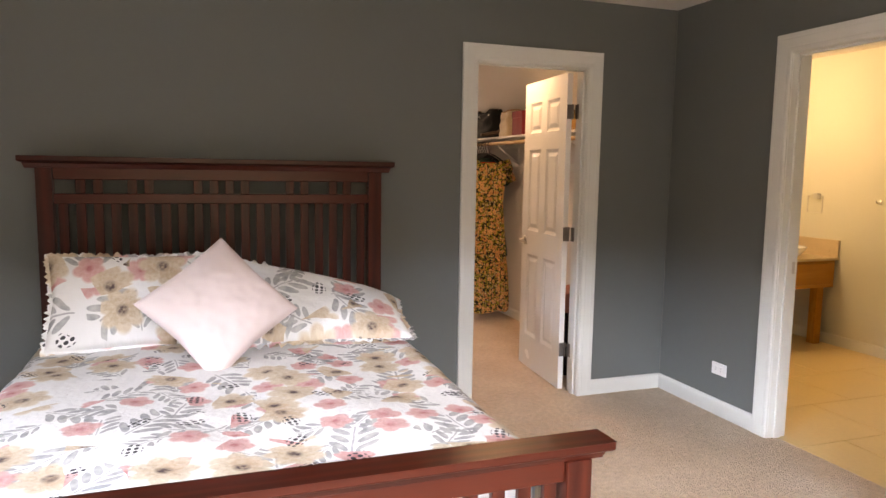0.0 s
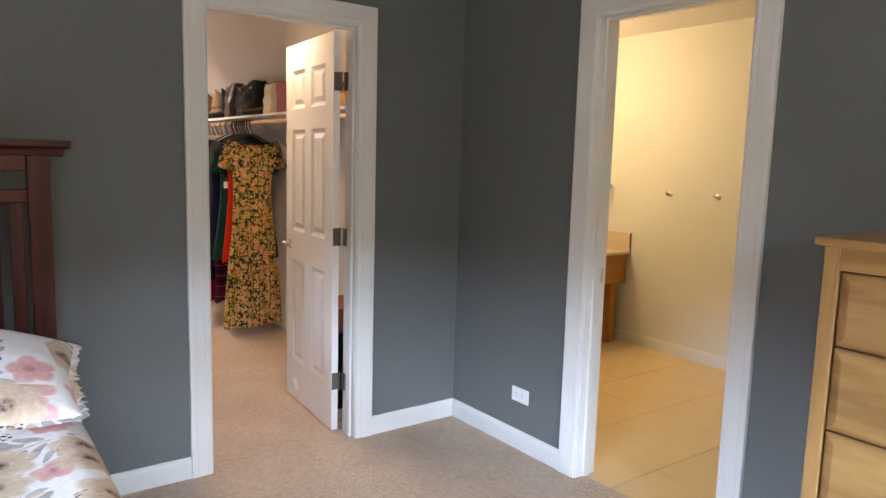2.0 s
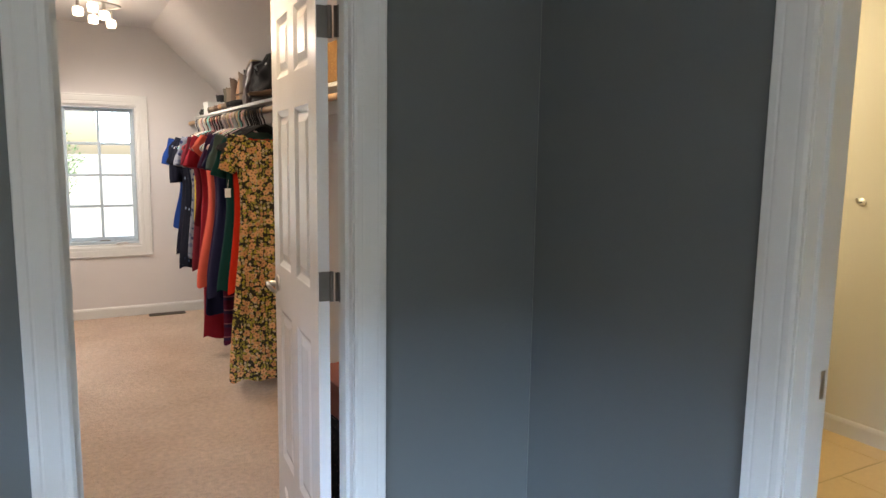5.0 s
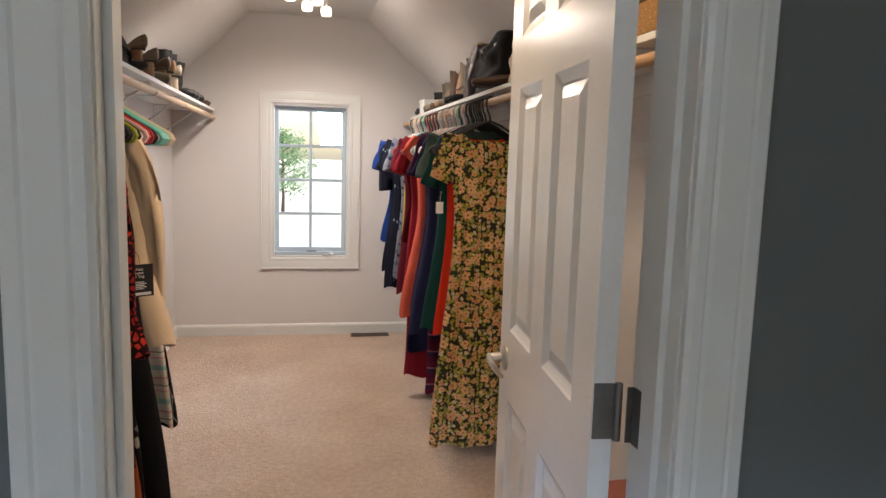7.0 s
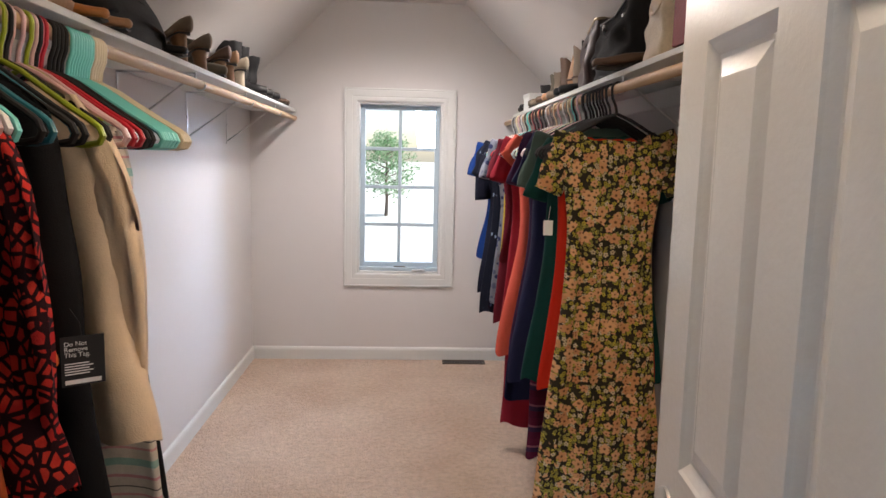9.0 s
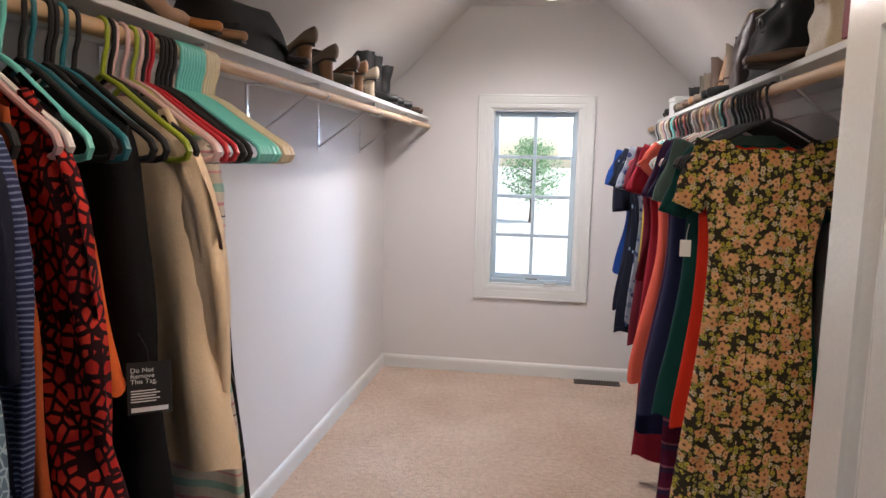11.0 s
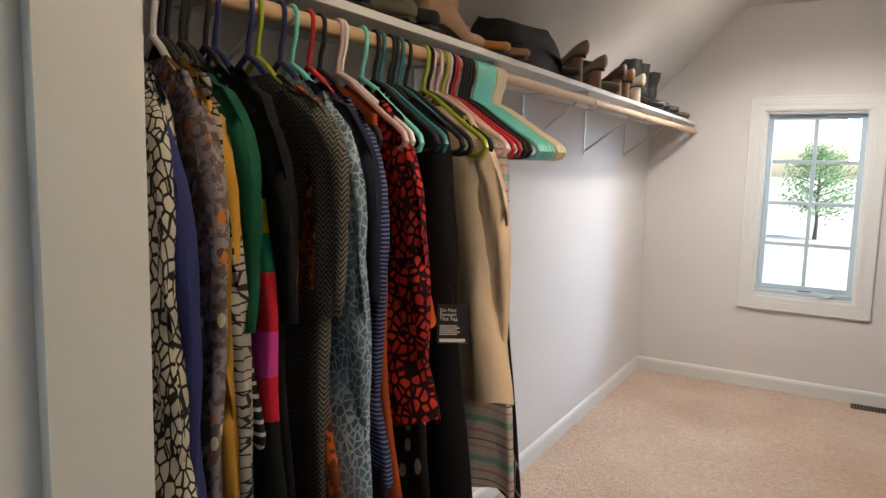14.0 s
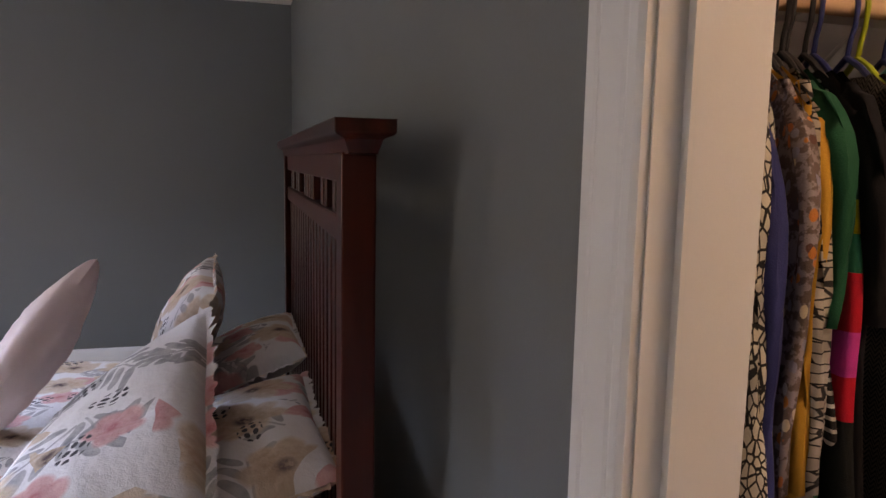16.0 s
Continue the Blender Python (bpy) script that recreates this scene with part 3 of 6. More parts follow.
# ---- closet window ----
def closet_window():
    w = empty("window_1", pose(0, 0, 0), "white casement window with eight small panes", "window")
    tagged(w, kind="structure")
    y0 = CY1 + 0.055
    bm = bmesh.new()

    def ring(a0, a1, b0, b1, width, ya, yb):
        for r in ((a0, a0 + width, b0, b1), (a1 - width, a1, b0, b1), (a0 + width, a1 - width, b0, b0 + width), (a0 + width, a1 - width, b1 - width, b1)):
            box(bm, r[0], r[1], ya, yb, r[2], r[3], bevel=0.003)

    ring(WX0, WX1, WZ0, WZ1, 0.018, CY1 + 0.002, CY1 + 0.158)
    part("window_frame", bm, TRIM, w)
    bm = bmesh.new()
    ring(WX0 + 0.02, WX1 - 0.02, WZ0 + 0.045, WZ1 - 0.02, 0.032, y0, y0 + 0.035)
    box(bm, WX0 + 0.019, WX1 - 0.019, CY1 + 0.012, y0 + 0.03, WZ0 + 0.018, WZ0 + 0.044, bevel=0.003)
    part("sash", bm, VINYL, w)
    gx0, gx1, gz0, gz1 = WX0 + 0.052, WX1 - 0.052, WZ0 + 0.077, WZ1 - 0.052
    mid = (gx0 + gx1) / 2
    rows = [gz0 + (gz1 - gz0) * k / 4 for k in range(5)]
    for k in (1, 2, 3):
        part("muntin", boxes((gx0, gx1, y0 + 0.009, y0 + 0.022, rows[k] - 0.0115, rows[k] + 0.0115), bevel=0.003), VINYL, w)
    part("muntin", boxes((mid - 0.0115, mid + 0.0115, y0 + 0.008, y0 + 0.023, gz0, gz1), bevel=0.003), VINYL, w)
    for k in range(4):
        for a, b in ((gx0, mid), (mid, gx1)):
            pane = part("pane", boxes((a, b, y0 + 0.0135, y0 + 0.0165, rows[k], rows[k + 1])), GLASS, w)
            pane.visible_shadow = False
    bm = boxes((0.470, 0.560, CY1 - 0.004, CY1 + 0.018, WZ0 + 0.020, WZ0 + 0.030), bevel=0.003)
    tube(bm, [(0.545, CY1 + 0.004, WZ0 + 0.030), (0.530, CY1 - 0.020, WZ0 + 0.034), (0.495, CY1 - 0.026, WZ0 + 0.026), (0.470, CY1 - 0.026, WZ0 + 0.020)], 0.006, 8)
    part("crank_handle", bm, NICKEL, w, "nickel folding window crank", smooth=True)
    part("sash_lock", boxes((0.345, 0.425, CY1 + 0.010, CY1 + 0.022, WZ0 + 0.046, WZ0 + 0.054), bevel=0.002), BRONZE, w, "dark metal sash lock")


closet_window()
CASEW = [(0.0, 0.0), (0.0, 0.010), (0.010, 0.014), (0.028, 0.0145), (0.032, 0.0135), (0.038, 0.0155), (0.072, 0.0165), (0.078, 0.0155), (0.083, 0.0175), (0.092, 0.016), (0.092, 0.0)]
casing("trim_window", (WX0 + 0.003, WX1 - 0.003, WZ0 + 0.003, WZ1 - 0.003), CASEW, lambda a, z, v: (a, CY1 - v, z), closed=True)


# bedroom windows in the wall behind and the side wall: frames round the daylight
def bedroom_window(name, a0, a1, place):
    w = tagged(empty(name, pose(0, 0, 0), "white bedroom window in the grey wall", "window"), kind="structure")
    bm = bmesh.new()
    for r in ((a0, a0 + 0.05, 0.8, 2.1), (a1 - 0.05, a1, 0.8, 2.1), (a0 + 0.05, a1 - 0.05, 0.8, 0.85), (a0 + 0.05, a1 - 0.05, 2.05, 2.1)):
        box(bm, *place(r[0], r[1]), r[2], r[3], bevel=0.003)
    part("window_frame", bm, TRIM, w)


bedroom_window("window_2", -2.3, 0.1, lambda a, b: (a, b, YB - 0.115, YB - 0.02))
bedroom_window("window_3", -4.6, -2.9, lambda a, b: (XL - 0.115, XL - 0.02, a, b))


# ---- closet fittings ----
def shelf(name, x0, x1):
    s = empty(name, pose(x0, 0.16, 1.711), "white painted closet shelf along the wall", "shelf", "closet shelves")
    w = x1 - x0
    for a, b in ((0.0, 2.318), (2.3205, CY1 - 0.162)):
        part("board", boxes((0, w, a, b, 0, 0.019), bevel=0.0015), TRIM, s)
    return s


shelf("closet_shelf", CX0 + 0.002, CX0 + 0.305)
shelf("closet_shelf", CX1 - 0.305, CX1 - 0.002)
ROD_Z, ROD_L, ROD_R = 1.668, CX0 + 0.300, CX1 - 0.300
for x, a, b, skew in ((ROD_L, 0.16, 2.497, 0.0), (ROD_L, 2.503, 4.64, 0.0), (ROD_R + 0.02, 0.16, 4.64, -0.070)):
    bm = bmesh.new()
    tube(bm, [(0, 0, 0), (skew, b - a, 0)], 0.0165, 20)
    tagged(part("closet_rod", bm, RODW, None, "round pale wooden clothes rod under the shelf", True, pose(x, a, ROD_Z)), category="rod", group="closet rods")


def bracket(x, y, side):
    b = empty("shelf_bracket", pose(x, y, 1.711), "thin steel shelf-and-rod bracket on the wall", "bracket", "shelf brackets")
    s = side
    bm = boxes((min(0, s * 0.003), max(0, s * 0.003), -0.010, 0.010, -0.235, -0.001), bevel=0.0005)
    part("upright", bm, CHROME, b)
    bm = boxes((min(s * 0.003, s * 0.285), max(s * 0.003, s * 0.285), -0.009, 0.009, -0.0065, -0.0005))
    part("arm", bm, CHROME, b)
    bm = bmesh.new()
    tube(bm, [(s * 0.004, 0, -0.215), (s * 0.15, 0, -0.11), (s * 0.268, 0, -0.016)], 0.0045, 8)
    part("brace", bm, CHROME, b, smooth=True)
    bm = bmesh.new()
    tube(bm, [(s * 0.283, 0, -0.006), (s * 0.281, 0, -0.040), (s * 0.287, 0, -0.058), (s * 0.300, 0, -0.063), (s * 0.313, 0, -0.058), (s * 0.3205, 0, -0.043)], 0.0035, 8, flat=2.0)
    part("hook", bm, CHROME, b, smooth=True)


for by in (0.75, 1.65, 2.50, 3.30, 4.04):
    bracket(CX0 + 0.001, by, 1)
for by in (0.9, 2.25, 3.4):
    bracket(CX1 - 0.001, by, -1)
structure("trim_wall_cleat", boxes((CX1 - 0.018, CX1 - 0.0005, 0.35, 1.9, 1.425, 1.487), bevel=0.002), TRIM)
structure("trim_shelf_cleat", boxes((CX1 - 0.018, CX1 - 0.0005, 0.16, 4.64, 1.64, 1.7105), bevel=0.002), TRIM)


def vent():
    v = empty("floor_vent", pose(0.845, 4.585, 0.0), "brown metal floor vent in the carpet by the wall", "vent")
    bm = bmesh.new()
    for r in ((-0.15, 0.15, -0.045, -0.036), (-0.15, 0.15, 0.036, 0.045), (-0.15, -0.141, -0.036, 0.036), (0.141, 0.15, -0.036, 0.036)):
        box(bm, *r, 0.0, 0.007, bevel=0.001)
    part("vent_rim", bm, plain("brown_vent_metal", (0.10, 0.07, 0.05), 0.45, 0.6), v)
    # dark plate in place of the shade down the duct
    part("backing", boxes((-0.141, 0.141, -0.036, 0.036, 0.0, 0.002)), DARK, v)
    metal = plain("brown_slat_metal", (0.09, 0.065, 0.048), 0.45, 0.6)
    for k in range(16):
        x = -0.132 + k * 0.0176
        part("slat", boxes((x - 0.003, x + 0.003, -0.0355, 0.0355, 0.0021, 0.0062)), metal, v)


vent()


def ceiling_light(back=0.0, across=0.0):
    f = empty("ceiling_light", pose(0.36 + across, 3.55 - back, 2.448), "ceiling light with small lit frosted glass shades", "ceiling light")
    bm = bmesh.new()
    lathe(bm, [(0.060, -0.022), (0.062, -0.010), (0.058, -0.0005)], sides=28)
    part("canopy", bm, NICKEL, f, "round nickel ceiling plate", smooth=True)
    bm = bmesh.new()
    pts = []
    for k in range(25):
        u = k / 24
        pts.append((-0.06 + 0.17 * u + 0.10 * math.sin(u * math.tau * 1.3 + 2.6), -0.32 + 0.64 * u, -0.034))
    tube(bm, pts, 0.006, 8)
    part("wavy_bar", bm, NICKEL, f, "curved nickel track bar", smooth=True)
    for bx, by in BULBS:
        x, y = bx - 0.36, by - 3.55
        bm = bmesh.new()
        lathe(bm, [(0.009, -0.095), (0.012, -0.090), (0.010, -0.040), (0.006, -0.034)], (x, y, 0), 14)
        stem = part("stem", bm, NICKEL, f, smooth=True)
        bm = bmesh.new()
        lathe(bm, [(0.026, -0.150), (0.030, -0.148), (0.034, -0.120), (0.030, -0.098), (0.012, -0.092)], (x, y, 0), 20)
        part("shade", bm, GLOW, f, "lit frosted glass shade", smooth=True)


ceiling_light()
# unseen copy of the fixture, added to carry the extra entry bulbs
ceiling_light(ENTRY_FILL, ENTRY_FILL_X)


# ---- bedroom: wall socket, bed, chest of drawers ----
def socket():
    s = empty("wall_outlet", pose(XR - 0.0005, -0.555, 0.277), "white duplex outlet plate set sideways on the grey wall", "outlet")
    part("cover_plate", boxes((-0.006, 0, -0.059, 0.059, -0.036, 0.036), bevel=0.002, seg=2), PLASTIC, s)
    for y in (-0.021, 0.021):
        part("receptacle", boxes((-0.0085, -0.0055, y - 0.014, y + 0.014, -0.0165, 0.0165), bevel=0.002), PLASTIC, s)
        for dz in (-0.007, 0.007):
            # solid dark bars drawn where the slots would lie in shade
            part("slot", boxes((-0.0089, -0.008, y - 0.004, y + 0.005, dz - 0.0013, dz + 0.0013)), DARK, s)


socket()


def crown(x0, x1, yc, z1, depth, drop):
    """A moulded cap rail: a slab over a cove."""
    bm = bmesh.new()
    prof = [(0.0, 0.0), (depth, 0.0), (depth, -0.022), (depth - 0.004, -0.026), (depth - 0.018, -0.032), (depth - 0.026, -drop), (0.0, -drop)]
    rows = []
    for d, z in prof:
        o = depth - d
        rows.append([bm.verts.new((x, y, z1 + z)) for x, y in ((x0 + o, yc - d), (x1 - o, yc - d), (x1 - o, yc + d), (x0 + o, yc + d))])
    rows = rows[1:6]
    bm.faces.new(rows[0])
    for r, s in zip(rows, rows[1:]):
        for k in range(4):
            bm.faces.new((r[k], r[(k + 1) % 4], s[(k + 1) % 4], s[k]))
    bm.faces.new(rows[-1][::-1])
    bmesh.ops.delete(bm, geom=[v for v in bm.verts if not v.link_faces], context="VERTS")
    bmesh.ops.bevel(bm, geom=[e for e in bm.edges], offset=0.0015, segments=1, affect="EDGES")
    return bm


BED = (-1.326, -1.15)


def bed():
    b = empty("bed", pose(BED[0], BED[1], 0), "dark cherry wooden bed with slatted headboard and footboard", "bed")
    ox, oy = BED
    hy = -0.162 - oy
    part("headboard_cap", crown(-0.872, 0.872, hy, 1.459, 0.050, 0.056), CHERRY["X"], b)
    for s in (-1, 1):
        part("headboard_post", boxes((min(s * 0.735, s * 0.805), max(s * 0.735, s * 0.805), hy - 0.030, hy + 0.030, 0, 1.406), bevel=0.004, seg=2), CHERRY["Z"], b)
    for z0, z1 in ((1.352, 1.406), (1.240, 1.288), (0.50, 0.60)):
        part("headboard_rail", boxes((-0.7345, 0.7345, hy - 0.020, hy + 0.020, z0, z1), bevel=0.003), CHERRY["X"], b)
    step = 1.469 / 20
    for k in range(20):
        x = -0.7345 + step * (k + 0.5)
        part("headboard_slat", boxes((x - 0.021, x + 0.021, hy - 0.011, hy + 0.011, 0.5995, 1.2405), bevel=0.002), CHERRY["Z"], b)
    for k in range(20):
        if int(abs(k - 9.5)) not in (2, 3, 6, 9):  # wide and narrow openings, the same on both sides
            x = -0.7345 + step * (k + 0.5)
            part("headboard_slat", boxes((x - 0.021, x + 0.021, hy - 0.011, hy + 0.011, 1.2875, 1.3525), bevel=0.002), CHERRY["Z"], b)
    fy = -2.150 - oy
    part("footboard_cap", crown(-0.955, 0.955, fy, 0.685, 0.050, 0.050), CHERRY["X"], b)
    for s in (-1, 1):
        part("footboard_post", boxes((min(s * 0.815, s * 0.891), max(s * 0.815, s * 0.891), fy - 0.034, fy + 0.034, 0, 0.637), bevel=0.004, seg=2), CHERRY["Z"], b)
    for z0, z1 in ((0.575, 0.636), (0.20, 0.28)):
        part("footboard_rail", boxes((-0.8145, 0.8145, fy - 0.020, fy + 0.020, z0, z1), bevel=0.003), CHERRY["X"], b)
    step = 1.629 / 21
    for k in range(21):
        x = -0.8145 + step * (k + 0.5)
        part("footboard_slat", boxes((x - 0.019, x + 0.019, fy - 0.011, fy + 0.011, 0.2795, 0.5755), bevel=0.002), CHERRY["Z"], b)
    for s in (-1, 1):
        part("side_rail", boxes((min(s * 0.755, s * 0.782), max(s * 0.755, s * 0.782), fy + 0.034, hy - 0.030, 0.22, 0.38), bevel=0.003), CHERRY["Y"], b)
    part("slat_base", boxes((-0.752, 0.752, fy + 0.05, hy - 0.04, 0.24, 0.262)), PINE["X"], b)


bed()
m_bm = boxes((-0.745, 0.745, -0.90, 0.905, 0, 0.345), bevel=0.05, seg=4)
tagged(part("mattress", m_bm, SHEET, None, "white mattress under the floral quilt", True, pose(BED[0], BED[1], 0.263)), category="mattress")


def quilt():
    """Quilt over the mattress: a top with rumples that rolls over the sides."""
    bm = bmesh.new()
    nx, ny = 90, 90
    hw, y0, y1, zt = 0.775, -0.935, 0.86, 0.624
    grid = []
    for j in range(ny + 1):
        row = []
        for i in range(nx + 1):
            s = (i / nx * 2 - 1) * (hw + 0.28)
            y = y0 + (y1 - y0) * j / ny
            over = max(0.0, abs(s) - (hw - 0.06))
            sg = 1 if s > 0 else -1
            if over <= 0:
                x, z = s, zt
            else:
                a = min(over / 0.07, math.pi / 2)
                x = sg * (hw - 0.06 + 0.07 * math.sin(a))
                z = zt - 0.07 * (1 - math.cos(a)) - max(0, over - 0.07 * math.pi / 2)
                if over > 0.07 * math.pi / 2:
                    x += sg * 0.012 * math.sin(y * 21 + sg) * min(1, over * 4)
            n = noise.noise(Vector((x * 2.6, y * 2.6, 0.3))) * 0.016 + noise.noise(Vector((x * 9, y * 7, 4.0))) * 0.006 + noise.noise(Vector((x * 22, y * 22, 9.0))) * 0.0025
            z += n + 0.012
            end = max(0.0, (y0 + 0.05) - y)
            z -= end * 0.5
            row.append(bm.verts.new((x, y, z)))
        grid.append(row)
    for j in range(ny):
        for i in range(nx):
            bm.faces.new((grid[j][i], grid[j][i + 1], grid[j + 1][i + 1], grid[j + 1][i]))
    q = part("quilt", bm, QUILT, None, "white quilt with watercolour flowers and grey leaves on the bed", True, pose(BED[0], BED[1], 0))
    tagged(q, category="quilt")
    so = q.modifiers.new("thick", "SOLIDIFY")
    so.thickness, so.offset = 0.018, 1.0


quilt()


def cushion(name, w, h, t, m, material, label, category, ruffle=0.0, seed=0, group="", twist=0.0):
    """A stuffed cushion standing in its own xz plane; ruffle: width of a frayed flange; twist: its ends lean less and more by these degrees."""
    bm = bmesh.new()
    n = 40
    for side in (1, -1):
        g = []
        for j in range(n + 1):
            row = []
            for i in range(n + 1):
                u, v = i / n * 2 - 1, j / n * 2 - 1
                iu, iv = (1 - u * u), (1 - v * v)
                puff = (max(iu, 0) * max(iv, 0)) ** 0.38
                pin = 1 - 0.07 * (1 - abs(v)) * abs(u) ** 3
                pin2 = 1 - 0.07 * (1 - abs(u)) * abs(v) ** 3
                x, z = u * w / 2 * pin, v * h / 2 * pin2
                wr = noise.noise(Vector((u * 2.2 + seed, v * 2.2, side * 2.0))) * 0.010 + noise.noise(Vector((u * 6 + seed, v * 6, side * 3.0))) * 0.006
                y = -side * (t / 2 * puff + wr * puff)
                row.append(bm.verts.new((x, y, z)))
            g.append(row)
        for j in range(n):
            for i in range(n):
                bm.faces.new((g[j][i], g[j][i + 1], g[j + 1][i + 1], g[j + 1][i]))
    bmesh.ops.remove_doubles(bm, verts=bm.verts, dist=1e-4)

    def lean(bm):
        for v in bm.verts:
            a, up = radians(twist) * v.co.x / (w / 2), v.co.z + h / 2
            v.co.y, v.co.z = v.co.y * math.cos(a) + up * math.sin(a), -h / 2 + up * math.cos(a) - v.co.y * math.sin(a)

    lean(bm)
    c = part(name, bm, material, None, label, True, m)
    tagged(c, category=category, group=group)
    if ruffle:
        bm = bmesh.new()
        rim = []
        k = 360
        for a in range(k):
            q = a / k * 4
            e, f = int(q), q - int(q)
            u, v = [(-1 + 2 * f, -1), (1, -1 + 2 * f), (1 - 2 * f, 1), (-1, 1 - 2 * f)][e]
            x, z = u * w / 2 * (1 - 0.07 * (1 - abs(v)) * abs(u) ** 3), v * h / 2 * (1 - 0.07 * (1 - abs(u)) * abs(v) ** 3)
            r = ruffle * (0.75 + 0.9 * noise.noise(Vector((a * 0.37, seed, 0))))
            d = Vector((u if abs(u) > 0.98 else u * 0.4, 0, v if abs(v) > 0.98 else v * 0.4)).normalized()
            wob = 0.012 * noise.noise(Vector((a * 0.21, seed, 5)))
            rim.append((bm.verts.new((x * 0.985, 0, z * 0.985)), bm.verts.new((x + d.x * r, wob, z + d.z * r))))
        for a in range(k):
            p, q = rim[a], rim[(a + 1) % k]
            bm.faces.new((p[0], q[0], q[1], p[1]))
        lean(bm)
        part("frayed_edge", bm, material, c, smooth=True)
    return c


cushion("bed_pillow", 0.72, 0.42, 0.17, pose(-1.685, -0.535, 0.838, -27, 1, 2), SHAM, "floral pillow with a frayed edge leaning back on another pillow", "pillow", 0.022, 1, "floral pillows")
cushion("bed_pillow", 0.76, 0.47, 0.17, pose(-0.905, -0.632, 0.782, -64, 0, -6), SHAM, "floral pillow with a frayed edge slumped back on another pillow", "pillow", 0.028, 7, "floral pillows", 15)
cushion("bed_pillow", 0.66, 0.40, 0.14, pose(-0.97, -0.375, 0.722, -74, 1, 2), SHAM, "floral pillow with a frayed edge lying against the headboard", "pillow", 0.024, 12, "floral pillows")
cushion("bed_pillow", 0.66, 0.40, 0.14, pose(-1.72, -0.360, 0.730, -68, -1, 0), SHAM, "floral pillow with a frayed edge lying against the headboard", "pillow", 0.024, 17, "floral pillows")
cushion("throw_cushion", 0.445, 0.445, 0.15, pose(-1.372, -0.895, 0.866, -34, 0, 2) @ pose(0, 0, 0, 0, 50), BLUSH, "plain blush cotton cushion standing on its corner", "cushion", 0.0, 3)


def dresser():
    d = empty("chest_of_drawers", pose(1.024, -2.143, 0), "tall clear pine chest of drawers against the grey wall", "chest of drawers")
    w, dep, h = 0.80, 0.412, 1.236   # along -y, along +x, height under the top
    part("top", boxes((-0.022, dep + 0.01, -w - 0.025, 0.025, h, h + 0.022), bevel=0.006, seg=2), PINE["Y"], d)
    for y in (-w, -0.020):
        part("side_panel", boxes((0.0, dep, y, y + 0.020, 0.0, h), bevel=0.002), PINE["Z"], d)
    part("back_panel", boxes((dep - 0.008, dep - 0.001, -w + 0.020, -0.020, 0.05, h)), PINE["Z"], d)
    for y in (-w - 0.0005, -0.0395):
        part("stile", boxes((-0.012, -0.0002, y, y + 0.040, 0.0, h), bevel=0.002), PINE["Z"], d)
    part("top_rail", boxes((-0.010, 0.006, -w + 0.040, -0.040, h - 0.060, h), bevel=0.001), PINE["Y"], d)
    part("plinth", boxes((-0.010, 0.010, -w + 0.040, -0.040, 0.0, 0.075), bevel=0.001), PINE["Y"], d)
    levels = [0.078, 0.285, 0.517, 0.748, 0.975, h - 0.062]
    for low, high in zip(levels, levels[1:]):
        a, b = low + 0.003, high - 0.003
        bm = bmesh.new()
        y0, y1 = -w + 0.044, -0.044
        prof = [(0.0, 0.018), (0.0, -0.004), (0.006, -0.008), (0.026, -0.014), (0.030, -0.014)]
        rings = [[bm.verts.new((q, y, z)) for y, z in ((y0 + o, a + o), (y1 - o, a + o), (y1 - o, b - o), (y0 + o, b - o))] for o, q in prof]
        for r, s in zip(rings, rings[1:]):
            for i in range(4):
                bm.faces.new((r[i], r[(i + 1) % 4], s[(i + 1) % 4], s[i]))
        bm.faces.new(rings[-1])
        bm.faces.new(rings[0][::-1])
        dr = part("drawer", bm, PINE["Y"], d)
        for ky in (-w * 0.3, -w * 0.7):
            bm = bmesh.new()
            lathe(bm, [(0.009, 0.0), (0.008, 0.010), (0.016, 0.018), (0.017, 0.025), (0.010, 0.031)], m=pose(-0.014, ky, (a + b) / 2, 0, -90), sides=16)
            part("knob", bm, PINE["Z"], dr, "round pine knob", smooth=True)


dresser()


# ---- bathroom ----
structure("floor_bathroom", boxes((XR + 0.06, BX1, BYS, BYN, -0.12, -0.004)), GROUT)


def bath_tiles():
    base = bpy.data.objects["floor_bathroom"]
    shared = {}
    L, W, gap = 0.657, 0.51, 0.0045
    row0 = -0.587
    for r in range(-4, 5):
        y0, y1 = row0 + r * W, row0 + (r + 1) * W
        y0, y1 = max(y0, BYS), min(y1, BYN)
        if y1 - y0 < 0.03:
            continue
        off = 2.815 if r % 2 else 2.815 - L / 2
        for k in range(-4, 4):
            x0, x1 = off + k * L, off + (k + 1) * L
            x0, x1 = max(x0, XR + 0.06), min(x1, BX1)
            if x1 - x0 < 0.03:
                continue
            key = (round(x1 - x0, 3), round(y1 - y0, 3))
            if key not in shared:
                shared[key] = mesh_of("tile", boxes((gap / 2, x1 - x0 - gap / 2, gap / 2, y1 - y0 - gap / 2, -0.0035, 0.0), bevel=0.0015))
                shared[key].materials.append(TILE)
            t = new("tile", shared[key])
            t.parent = base
            t.matrix_basis = pose(x0, y0, 0.0)


